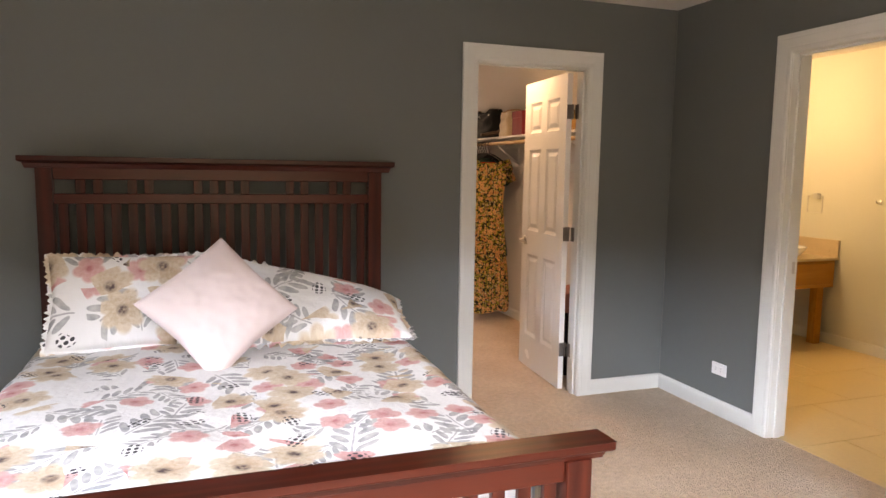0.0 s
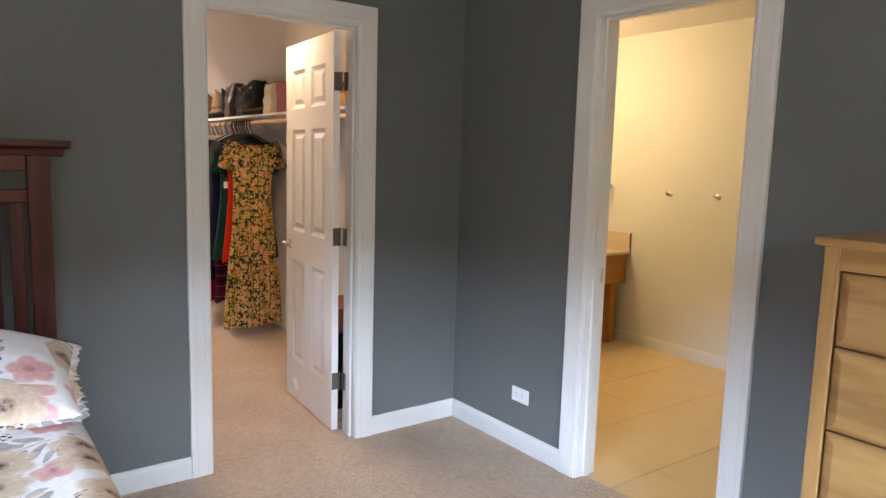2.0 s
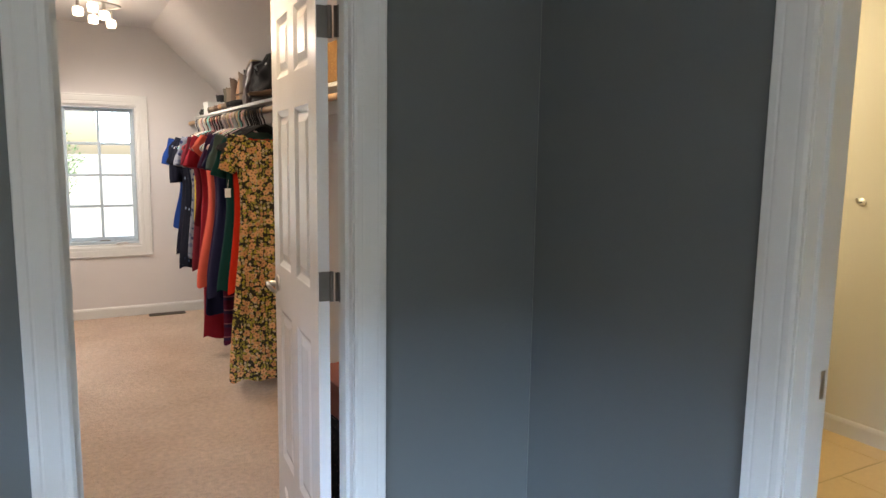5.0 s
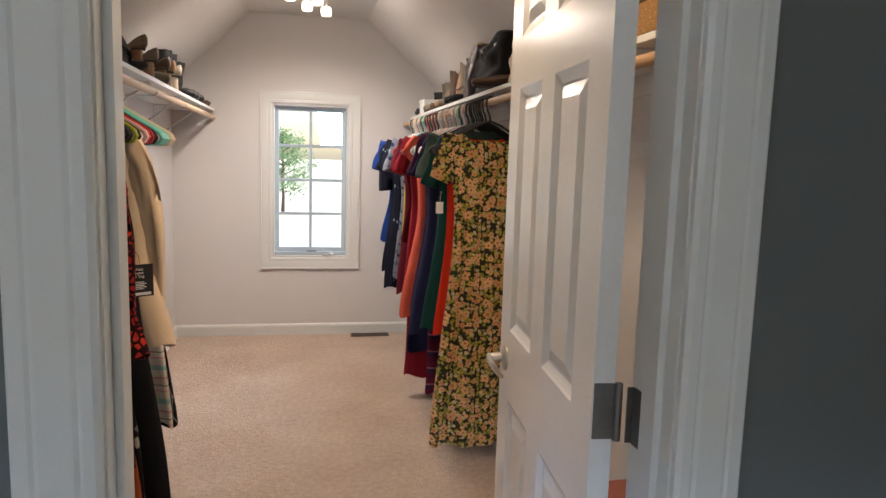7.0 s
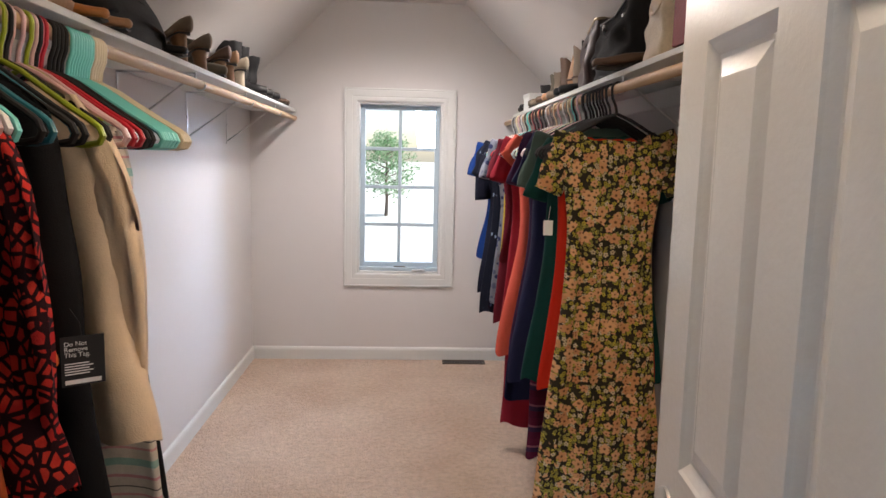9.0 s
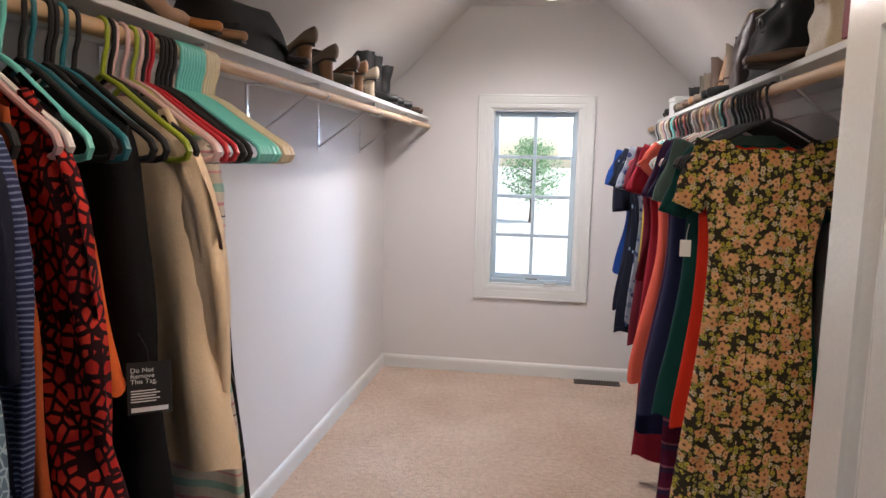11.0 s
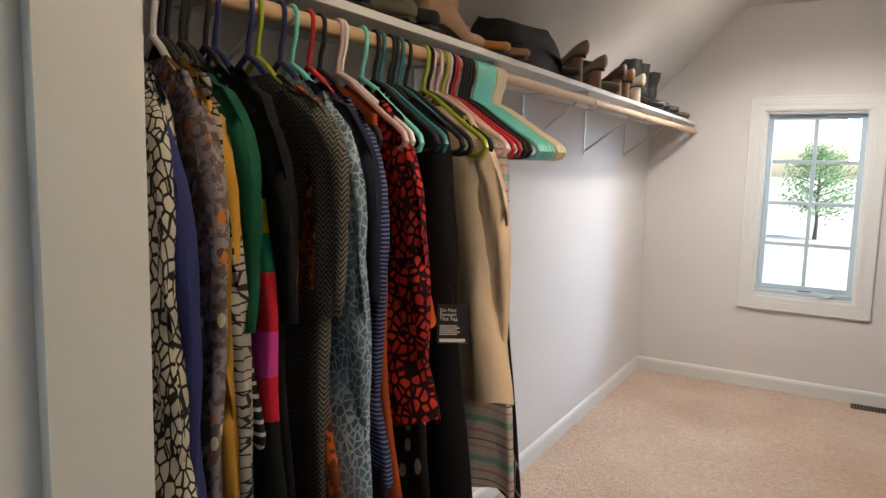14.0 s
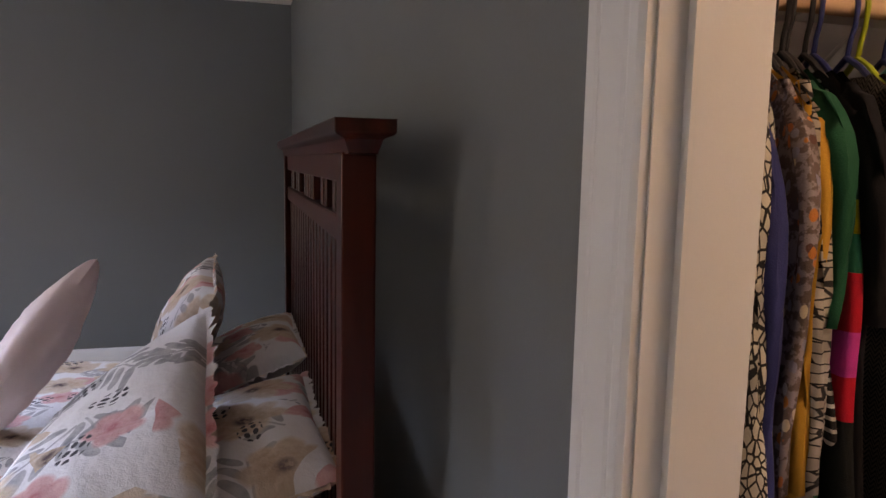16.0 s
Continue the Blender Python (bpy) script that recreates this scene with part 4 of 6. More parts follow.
def vanity():
    v = empty("bathroom_vanity", pose(2.35, 0.56, 0), "honey wood vanity with cream stone top on square legs", "vanity")
    w, dep = BX1 - 2.35 - 0.003, BYN - 0.56 - 0.003
    part("stone_top", boxes((-0.01, w, -0.012, dep, 0.722, 0.744), bevel=0.003), STONE, v)
    part("side_splash", boxes((w - 0.020, w, -0.010, dep, 0.7445, 0.888), bevel=0.002), STONE, v)
    part("back_splash", boxes((-0.01, w - 0.0205, dep - 0.020, dep, 0.7445, 0.888), bevel=0.002), STONE, v)
    part("apron", boxes((0.012, w - 0.012, 0.016, dep - 0.01, 0.490, 0.7215), bevel=0.002), OAK, v)
    for a, b in ((0.03, w / 2 - 0.02), (w / 2 + 0.02, w - 0.045)):
        part("drawer_front", boxes((a, b, 0.002, 0.0165, 0.520, 0.700), bevel=0.003), OAK, v)
    for x in (0.06, w - 0.150):
        for y in (0.05, dep - 0.13):
            part("leg", boxes((x, x + 0.075, y, y + 0.075, 0, 0.4905), bevel=0.004), OAK, v)
    bm = bmesh.new()
    lathe(bm, [(0.10, 0.0), (0.16, 0.02), (0.200, 0.075), (0.203, 0.082), (0.196, 0.082), (0.150, 0.028), (0.05, 0.014)], sides=40)
    tagged(part("vessel_sink", bm, CERAMIC, None, "round white ceramic vessel sink on the stone top", True, pose(3.24, 0.80, 0.7445)), category="sink")


bath_tiles()
vanity()
for y in (0.219, -0.180):
    hk = empty("robe_hook", pose(BX1 - 0.0005, y, 1.218), "small chrome robe hook on the bathroom wall", "hook", "robe hooks")
    bm = bmesh.new()
    lathe(bm, [(0.020, 0.0), (0.020, 0.006), (0.014, 0.009)], m=pose(0, 0, 0, 0, -90), sides=20)
    part("rose", bm, CHROME, hk, smooth=True)
    bm = bmesh.new()
    tube(bm, [(-0.008, 0, 0), (-0.035, 0, -0.003), (-0.050, 0, 0.010), (-0.052, 0, 0.020)], 0.006, 10)
    part("prong", bm, CHROME, hk, smooth=True)


def towel_ring():
    t = empty("towel_ring", pose(BX1 - 0.0005, 0.80, 1.25), "square chrome towel ring on the bathroom wall", "towel ring")
    part("mount", boxes((-0.045, 0, -0.022, 0.022, -0.022, 0.022), bevel=0.003), CHROME, t)
    bm = bmesh.new()
    tube(bm, [(-0.040, -0.075, 0.0), (-0.040, 0.075, 0.0), (-0.040, 0.075, -0.14), (-0.040, -0.075, -0.14)], 0.005, 8, closed=True)
    part("ring", bm, CHROME, t)


towel_ring()


def vanity_lamp():
    f = empty("vanity_lamp", pose(2.575, BYN - 0.0005, 2.0), "two-globe chrome wall lamp over the vanity", "wall lamp")
    part("back_bar", boxes((-0.24, 0.24, -0.025, 0, -0.03, 0.03), bevel=0.004), CHROME, f)
    for x in (-0.15, 0.15):
        bm = bmesh.new()
        tube(bm, [(x, -0.02, 0), (x, -0.08, 0.01)], 0.008, 8)
        part("arm", bm, CHROME, f, smooth=True)


vanity_lamp()


# ---- outdoors ----
def outdoors():
    g = structure("ground", boxes((-900, 900, -900, 900, -3.2, -2.9)), LAWN)
    t = empty("tree", pose(-1.15, 52, -2.9), "young leafy green tree on the sunlit lawn", "tree")
    rnd = random.Random(5)
    bm = bmesh.new()
    tube(bm, [(0, 0, -0.2), (0.05, 0, 1.2), (-0.02, 0.05, 2.6), (0.03, 0, 4.2), (0, 0, 6.0)], 0.1, 9, radii=[0.15, 0.11, 0.09, 0.06, 0.02])
    ends = []
    for k in range(26):
        z = 1.5 + 4.4 * k / 26
        a = k * 2.4
        reach = 2.3 * math.sin(math.pi * (0.18 + 0.80 * k / 26)) ** 0.8 * rnd.uniform(0.75, 1.05)
        e = Vector((math.cos(a) * reach, math.sin(a) * reach, z + 0.35 * reach))
        tube(bm, [(0, 0, z), (e.x * 0.5, e.y * 0.5, z + 0.22 * reach), e], 0.04, 6, radii=[0.045, 0.03, 0.012])
        ends += [e, e * 0.7 + Vector((0, 0, z * 0.3)), e * 0.45 + Vector((0, 0, z * 0.55))]
    part("trunk", bm, BARK, t, smooth=True)
    verts, faces = [], []
    for c in ends:
        for _ in range(46):
            p = c + Vector((rnd.gauss(0, 0.30), rnd.gauss(0, 0.30), rnd.gauss(0, 0.24)))
            n = Vector((rnd.gauss(0, 1), rnd.gauss(0, 1), rnd.gauss(0.5, 1))).normalized()
            u = n.orthogonal().normalized()
            w = n.cross(u)
            s = rnd.uniform(0.07, 0.13)
            i = len(verts)
            verts += [p - u * s, p + w * s * 0.55, p + u * s, p - w * s * 0.55]
            faces.append((i, i + 1, i + 2, i + 3))
    data = bpy.data.meshes.new("crown")
    data.from_pydata([tuple(v) for v in verts], [], faces)
    data.materials.append(LEAVES)
    c = new("crown", data)
    c.parent = t


outdoors()

# ---- cloth for the clothes ----
def cloth_base(name, rough=0.9, spec=0.1):
    m, nt, p = shader(name, rough, 0, spec)
    v = coords(nt)
    weave(nt, p, v, 0.3)
    return m, nt, p, v


def solid(name, c, rough=0.85):
    m, nt, p, v = cloth_base(name, rough)
    n, f = noise_at(nt, v, 7), noise_at(nt, v, 160, 2)
    col = blend(nt, n, [q * 0.82 for q in c], [min(1, q * 1.12) for q in c])
    col = blend(nt, math_node(nt, "MULTIPLY", f, 0.3), col, [q * 0.6 for q in c])
    nt.links.new(col, p.inputs["Base Color"])
    return m


def stretched(nt, s):
    return coords(nt, s)


def blobs(name, base, spots, scale, size, stretch=(1, 1, 1), second=None):
    """Spots of a few colours on a ground."""
    m, nt, p, v = cloth_base(name)
    sv = stretched(nt, stretch)
    vo = put(nt, "TexVoronoi", {"Vector": sv, "Scale": scale})
    d = math_node(nt, "ADD", vo.outputs[0], math_node(nt, "MULTIPLY", noise_at(nt, v, scale * 3), 0.15))
    mask = ramp(nt, d, [(size, 1.0), (size + 0.05, 0.0)])
    c = put(nt, "SeparateColor", {0: vo.outputs[1]})
    stops = [(k / len(spots), s) for k, s in enumerate(spots)]
    spot = ramp(nt, c.outputs[0], stops, True) if len(spots) > 1 else None
    ground = blend(nt, noise_at(nt, v, 14), [q * 0.7 for q in base], base)
    if second:
        ground = blend(nt, ramp(nt, noise_at(nt, v, scale * 1.1), [(0.48, 0.0), (0.54, 1.0)]), ground, second)
    nt.links.new(blend(nt, mask, ground, spot if spot else spots[0]), p.inputs["Base Color"])
    return m


def lines(name, base, ink, scale, width, stretch=(1, 1, 1), ground=None):
    """A net of drawn lines on a ground."""
    m, nt, p, v = cloth_base(name)
    sv = stretched(nt, stretch)
    vo = put(nt, "TexVoronoi", {"Vector": sv, "Scale": scale}, feature="DISTANCE_TO_EDGE")
    wob = math_node(nt, "ADD", vo.outputs[0], math_node(nt, "MULTIPLY", noise_at(nt, v, scale * 2), 0.04))
    mask = ramp(nt, wob, [(width, 1.0), (width + 0.03, 0.0)])
    b = blend(nt, ramp(nt, noise_at(nt, v, 22), [(0.4, 0.0), (0.6, 1.0)]), base, ground or [q * 0.75 for q in base])
    nt.links.new(blend(nt, mask, b, ink), p.inputs["Base Color"])
    return m


def bands(name, colours, period, along="Z"):
    """Even stripes across the cloth."""
    m, nt, p, v = cloth_base(name)
    s = put(nt, "SeparateXYZ", {0: v})
    u = math_node(nt, "FRACT", math_node(nt, "MULTIPLY", math_node(nt, "ADD", s.outputs["XYZ".index(along)], math_node(nt, "MULTIPLY", noise_at(nt, v, 9), 0.012)), 1 / period))
    stops, at = [], 0.0
    for c, share in colours:
        stops.append((at, c))
        at += share
    col = ramp(nt, u, stops, True)
    col = blend(nt, math_node(nt, "MULTIPLY", noise_at(nt, v, 60), 0.35), col, [0.02, 0.02, 0.02])
    nt.links.new(col, p.inputs["Base Color"])
    return m


def herringbone():
    m, nt, p, v = cloth_base("grey_herringbone_cloth")
    s = put(nt, "SeparateXYZ", {0: v})
    side = math_node(nt, "ADD", s.outputs[0], math_node(nt, "MULTIPLY", s.outputs[1], 1.0))
    tri = math_node(nt, "PINGPONG", side, 0.0105)
    u = math_node(nt, "FRACT", math_node(nt, "MULTIPLY", math_node(nt, "ADD", s.outputs[2], math_node(nt, "MULTIPLY", tri, 1.0)), 125.0))
    col = ramp(nt, u, [(0.0, (0.022, 0.021, 0.020)), (0.48, (0.12, 0.112, 0.098))], True)
    nt.links.new(col, p.inputs["Base Color"])
    return m


def dress_flowers():
    m, nt, p = shader("black_floral_jersey", 0.8, 0, 0.2)
    v = flat_coords(nt, "xz", 0.75)
    base = blend(nt, noise_at(nt, v, 30), (0.020, 0.017, 0.014), (0.040, 0.034, 0.020))
    for sc, kp, sh, pt, sz, c0, c1, hc in (
        (52.0, 0.46, 4.1, 6, 0.46, (0.34, 0.28, 0.035), (0.54, 0.46, 0.07), (0.05, 0.04, 0.02)),
        (60.0, 0.42, 9.3, 2, 0.44, (0.22, 0.20, 0.05), (0.36, 0.32, 0.08), (0.1, 0.1, 0.03)),
        (46.0, 0.30, 2.2, 5, 0.42, (0.50, 0.40, 0.24), (0.66, 0.54, 0.36), (0.05, 0.04, 0.02)),
        (33.0, 0.42, 6.6, 5, 0.46, (0.56, 0.25, 0.11), (0.74, 0.42, 0.22), (0.20, 0.09, 0.03)),
        (21.0, 0.36, 1.3, 5, 0.44, (0.60, 0.28, 0.12), (0.78, 0.45, 0.23), (0.16, 0.07, 0.03)),
    ):
        whole, heart, rnd, rad = motif(nt, v, sc, pt, sz, kp, sh, 0.42, (1, 1), 0, 0.08)
        base = blend(nt, whole, base, blend(nt, rnd, c0, c1))
        base = blend(nt, heart, base, hc)
    nt.links.new(base, p.inputs["Base Color"])
    weave(nt, p, v, 0.15)
    return m


CL = {
    "leaf": lines("cream_cloth_with_black_brushwork", (0.40, 0.37, 0.31), (0.02, 0.02, 0.02), 105, 0.10, (1, 1, 0.45), (0.50, 0.47, 0.38)),
    "navy": solid("navy_knit", (0.030, 0.036, 0.120)),
    "paisley": blobs("brown_grey_paisley", (0.13, 0.10, 0.09), [(0.20, 0.20, 0.26), (0.42, 0.15, 0.04), (0.50, 0.42, 0.30), (0.10, 0.05, 0.04), (0.40, 0.14, 0.06), (0.30, 0.30, 0.34)], 62, 0.40, (1, 1, 0.6), (0.22, 0.19, 0.20)),
    "mustard": solid("mustard_knit", (0.50, 0.27, 0.045)),
    "dash": lines("grey_cloth_with_black_dashes", (0.36, 0.33, 0.29), (0.02, 0.02, 0.02), 46, 0.07, (0.35, 0.35, 1.5)),
    "green": solid("bottle_green_cloth", (0.008, 0.072, 0.038)),
    "bw": bands("black_cloth_with_white_stripes", [((0.012, 0.012, 0.014), 0.68), ((0.50, 0.50, 0.48), 0.30)], 0.017),
    "multi": bands("bright_colour_block_cloth", [((0.010, 0.012, 0.012), 0.29), ((0.50, 0.014, 0.03), 0.07), ((0.58, 0.05, 0.30), 0.07), ((0.48, 0.015, 0.03), 0.09), ((0.01, 0.16, 0.09), 0.065), ((0.55, 0.40, 0.01), 0.05), ((0.012, 0.012, 0.014), 0.365)], 0.90),
    "black": solid("black_jersey", (0.010, 0.010, 0.012)),
    "blackflower": blobs("black_cloth_with_rust_flowers", (0.010, 0.010, 0.012), [(0.30, 0.10, 0.05), (0.012, 0.012, 0.012), (0.012, 0.012, 0.012), (0.14, 0.12, 0.08)], 9, 0.30),
    "herring": herringbone(),
    "orange": blobs("orange_paisley_cloth", (0.42, 0.10, 0.02), [(0.05, 0.02, 0.015), (0.52, 0.20, 0.05), (0.09, 0.03, 0.02)], 58, 0.42, (1, 1, 0.8), (0.10, 0.025, 0.012)),
    "blue": lines("slate_blue_cloth_with_pale_lines", (0.065, 0.105, 0.140), (0.30, 0.38, 0.44), 92, 0.085, (1, 1, 0.7), (0.12, 0.18, 0.23)),
    "navy2": solid("dark_navy_cloth", (0.014, 0.016, 0.030)),
    "stripe": bands("navy_cloth_with_pale_stripes", [((0.022, 0.028, 0.085), 0.66), ((0.17, 0.20, 0.34), 0.34)], 0.0072),
    "hearts": lines("dark_cloth_with_red_hearts", (0.56, 0.045, 0.028), (0.022, 0.007, 0.010), 62, 0.15, (1, 1, 0.8), (0.40, 0.022, 0.020)),
    "coral": solid("bright_orange_cloth", (0.62, 0.13, 0.035)),
    "rust": solid("rust_orange_cloth", (0.34, 0.070, 0.022)),
    "darkflower": blobs("black_cloth_with_pale_flowers", (0.012, 0.012, 0.014), [(0.34, 0.34, 0.30), (0.012, 0.012, 0.014), (0.22, 0.23, 0.20)], 34, 0.36, (1, 1, 0.6)),
    "beige": solid("beige_knit", (0.86, 0.68, 0.49)),
    "pastel": bands("pastel_banded_cloth", [((0.66, 0.60, 0.53), 0.20), ((0.66, 0.34, 0.36), 0.05), ((0.68, 0.62, 0.55), 0.13), ((0.10, 0.10, 0.11), 0.03), ((0.66, 0.58, 0.52), 0.18), ((0.60, 0.30, 0.33), 0.06), ((0.66, 0.62, 0.56), 0.19), ((0.30, 0.50, 0.46), 0.16)], 0.098),
    "marble": lines("black_cloth_with_thin_white_lines", (0.012, 0.012, 0.014), (0.45, 0.45, 0.44), 11, 0.012, (1.6, 1.6, 0.5)),
    "floral": dress_flowers(),
    "red": solid("bright_red_cloth", (0.56, 0.030, 0.014)),
    "teal": solid("dark_teal_cloth", (0.008, 0.055, 0.050)),
    "sage": solid("grey_green_jersey", (0.085, 0.130, 0.115)),
    "midnight": solid("midnight_blue_cloth", (0.016, 0.018, 0.055)),
    "plum": solid("dark_plum_cloth", (0.050, 0.018, 0.055)),
    "salmon": solid("coral_pink_cloth", (0.66, 0.115, 0.075)),
    "crimson": solid("crimson_cloth", (0.26, 0.016, 0.028)),
    "wine": solid("wine_red_cloth", (0.13, 0.014, 0.024)),
    "plaid": bands("plum_plaid_cloth", [((0.10, 0.010, 0.035), 0.32), ((0.045, 0.02, 0.06), 0.22), ((0.30, 0.10, 0.14), 0.10), ((0.12, 0.012, 0.04), 0.36)], 0.085),
    "denimdots": blobs("black_cloth_with_blue_sprigs", (0.010, 0.012, 0.022), [(0.012, 0.012, 0.02), (0.20, 0.27, 0.36), (0.012, 0.014, 0.02), (0.06, 0.10, 0.2)], 26, 0.25, (1, 1, 0.7)),
    "whiteblue": blobs("white_cloth_with_blue_print", (0.22, 0.24, 0.29), [(0.03, 0.04, 0.10), (0.10, 0.12, 0.18)], 30, 0.44),
    "royal": solid("royal_blue_cloth", (0.015, 0.055, 0.24)),
    "yellow": solid("yellow_cloth", (0.58, 0.42, 0.05)),
}


# ---- clothes ----
TOP = ROD_Z + 0.0165


def ease(t):
    t = min(1.0, max(0.0, t))
    return t * t * (3 - 2 * t)


def garment(name, label, category, y, cloth, hem, side="L", turn=None, sleeve=None, half=0.195, waist=0.165, flare=0.21, thick=0.030, folds=5, deep=0.012, neck=0.075, sag=0.0, group="", seed=0, shift=0.0, sleeve_cloth=None, scoop=0.035):
    """A garment on its hanger: shoulders, a folded body down to the height hem, and sleeves. Its own x runs along the hanger, towards the room."""
    rx = rod_x(side, y)
    turn = (-20 if side == "L" else 180) if turn is None else turn
    if side == "L":
        half, waist, flare = half + 0.022, waist + 0.075, flare + 0.120
    deep = deep * 0.8 if side == "L" else deep
    g = empty(name, pose(rx, y, TOP, 0, 0, turn), label, category, group)
    h = TOP - hem
    n, rows = 56, 34
    bm = bmesh.new()
    rings = []
    ph = seed * 1.7

    def shoulder(x):
        return -0.106 - 0.092 * min(1.0, max(0.0, abs(x) - 0.03) / 0.17) - 0.95 * max(0.0, abs(x) - 0.200) - sag - (scoop * max(0, 1 - (abs(x) / neck) ** 2) ** 0.6 if abs(x) < neck else 0)

    for r in range(rows + 1):
        v = (r / rows) ** 1.15
        d = v * (h - 0.22 - sag)
        wst = waist + (half - waist) * ease(1 - d / 0.30) if d < 0.30 else waist + (flare - waist) * ease((d - 0.30) / max(0.2, h - 0.5))
        ring = []
        for k in range(n):
            a = k * math.tau / n
            c, s = math.cos(a), math.sin(a)
            x = wst * math.copysign(abs(c) ** 0.8, c)
            grow = 0.25 + 0.75 * ease(d / 0.5)
            th = (0.010 + (thick - 0.010) * ease(d / 0.10)) * math.copysign(abs(s) ** 0.75, s)
            fold = deep * grow * (math.sin(folds * x / wst * 2.2 + ph + 0.8 * d) + 0.5 * math.sin(folds * 1.9 * x / wst + ph * 2 - 1.3 * d))
            yy = th + fold * (0.55 if s > 0 else 1.0) + 0.014 * noise.noise(Vector((x * 4, d * 3, ph))) + 0.006 * grow * noise.noise(Vector((x * 26, d * 2.5, ph + 7)))
            x += 0.004 * grow * noise.noise(Vector((a, d * 4, ph + 3))) + shift * ease(d / 0.6)
            z = shoulder(x) * (1 - ease(d / 0.16)) + (-0.22 - sag - d) * ease(d / 0.16) if d < 0.16 else -0.22 - sag - d
            if r == rows:
                z += 0.010 * math.sin(folds * a + ph)
            ring.append(bm.verts.new((x, yy, z)))
        rings.append(ring)
    for p, q in zip(rings, rings[1:]):
        for k in range(n):
            bm.faces.new((p[k], p[(k + 1) % n], q[(k + 1) % n], q[k]))
    part("body", bm, CL[cloth], g, smooth="soft")
    if not sleeve:
        for sd in (1, -1):
            bm = bmesh.new()
            tube(bm, [(sd * 0.085, -0.012, -0.21 - sag), (sd * 0.088, -0.008, -0.168 - sag), (sd * 0.090, 0.0, -0.159 - sag), (sd * 0.088, 0.008, -0.168 - sag), (sd * 0.085, 0.012, -0.21 - sag)], 0.012, 8, flat=0.35)
            part("strap", bm, CL[cloth], g, smooth=True)
    if sleeve:
        length = {"long": 0.57, "short": 0.20, "cap": 0.10, "half": 0.34}[sleeve]
        for sd in (1, -1):
            bm = bmesh.new()
            pts, ra = [], []
            m = 14
            for k in range(m + 1):
                u = k / m
                if sleeve in ("short", "cap"):
                    px = sd * (half - 0.03 + (0.075 if side == "R" else 0.035) * u)
                else:
                    px = sd * (half - 0.070 + (waist - half + 0.058) * ease(0.12 + u * 2.4) + 0.012 * u) if side == "L" else sd * (half - 0.085 + 0.078 * min(1.0, u * 5.5) + 0.010 * ease(u * 2.0) - 0.008 * u)
                pts.append((px + 0.004 * math.sin(u * 9 + ph), -0.004 + 0.008 * math.sin(u * 5 + ph + sd), -0.168 - sag - length * u))
                ra.append((0.052 - 0.012 * u if sleeve == "long" else 0.050 - 0.004 * u) * (1.0 if sleeve in ("short", "cap") else 0.22 + 0.78 * ease(u * 6.0)))
            rr = tube(bm, pts, 0.05, 18, radii=ra, flat=0.36 if side == "L" else 0.62)
            for i, ring in enumerate(rr):
                for k, vv in enumerate(ring):
                    vv.co.y += 0.006 * math.sin(k * 2.1 + i * 0.5 + ph)
                    vv.co.x += 0.004 * math.sin(k * 3.3 + i * 0.3 + ph)
            part("sleeve", bm, CL[sleeve_cloth or cloth], g, smooth="soft")
    return g


def rod_x(side, y):
    return ROD_L if side == "L" else ROD_R + 0.02 - 0.0156 * (y - 0.16)


HANG = {
    "black": plain("black_flocked_plastic", (0.014, 0.014, 0.016), 0.8, vary=0.3),
    "teal": plain("turquoise_plastic", (0.19, 0.70, 0.66), 0.4, vary=0.05),
    "cream": plain("cream_plastic", (0.80, 0.70, 0.50), 0.4, vary=0.05),
    "lime": plain("lime_plastic", (0.34, 0.42, 0.03), 0.35, vary=0.05),
    "red": plain("red_plastic", (0.52, 0.02, 0.035), 0.35, vary=0.05),
    "pink": plain("pale_pink_plastic", (0.68, 0.46, 0.47), 0.35, vary=0.05),
    "white": plain("white_hanger_plastic", (0.72, 0.71, 0.70), 0.35, vary=0.05),
    "petrol": plain("petrol_blue_plastic", (0.02, 0.17, 0.22), 0.35, vary=0.05),
    "blue": plain("dark_blue_plastic", (0.02, 0.03, 0.13), 0.35, vary=0.05),
    "grey": plain("grey_plastic", (0.30, 0.30, 0.30), 0.4, vary=0.05),
}
HANG_MESH = {}


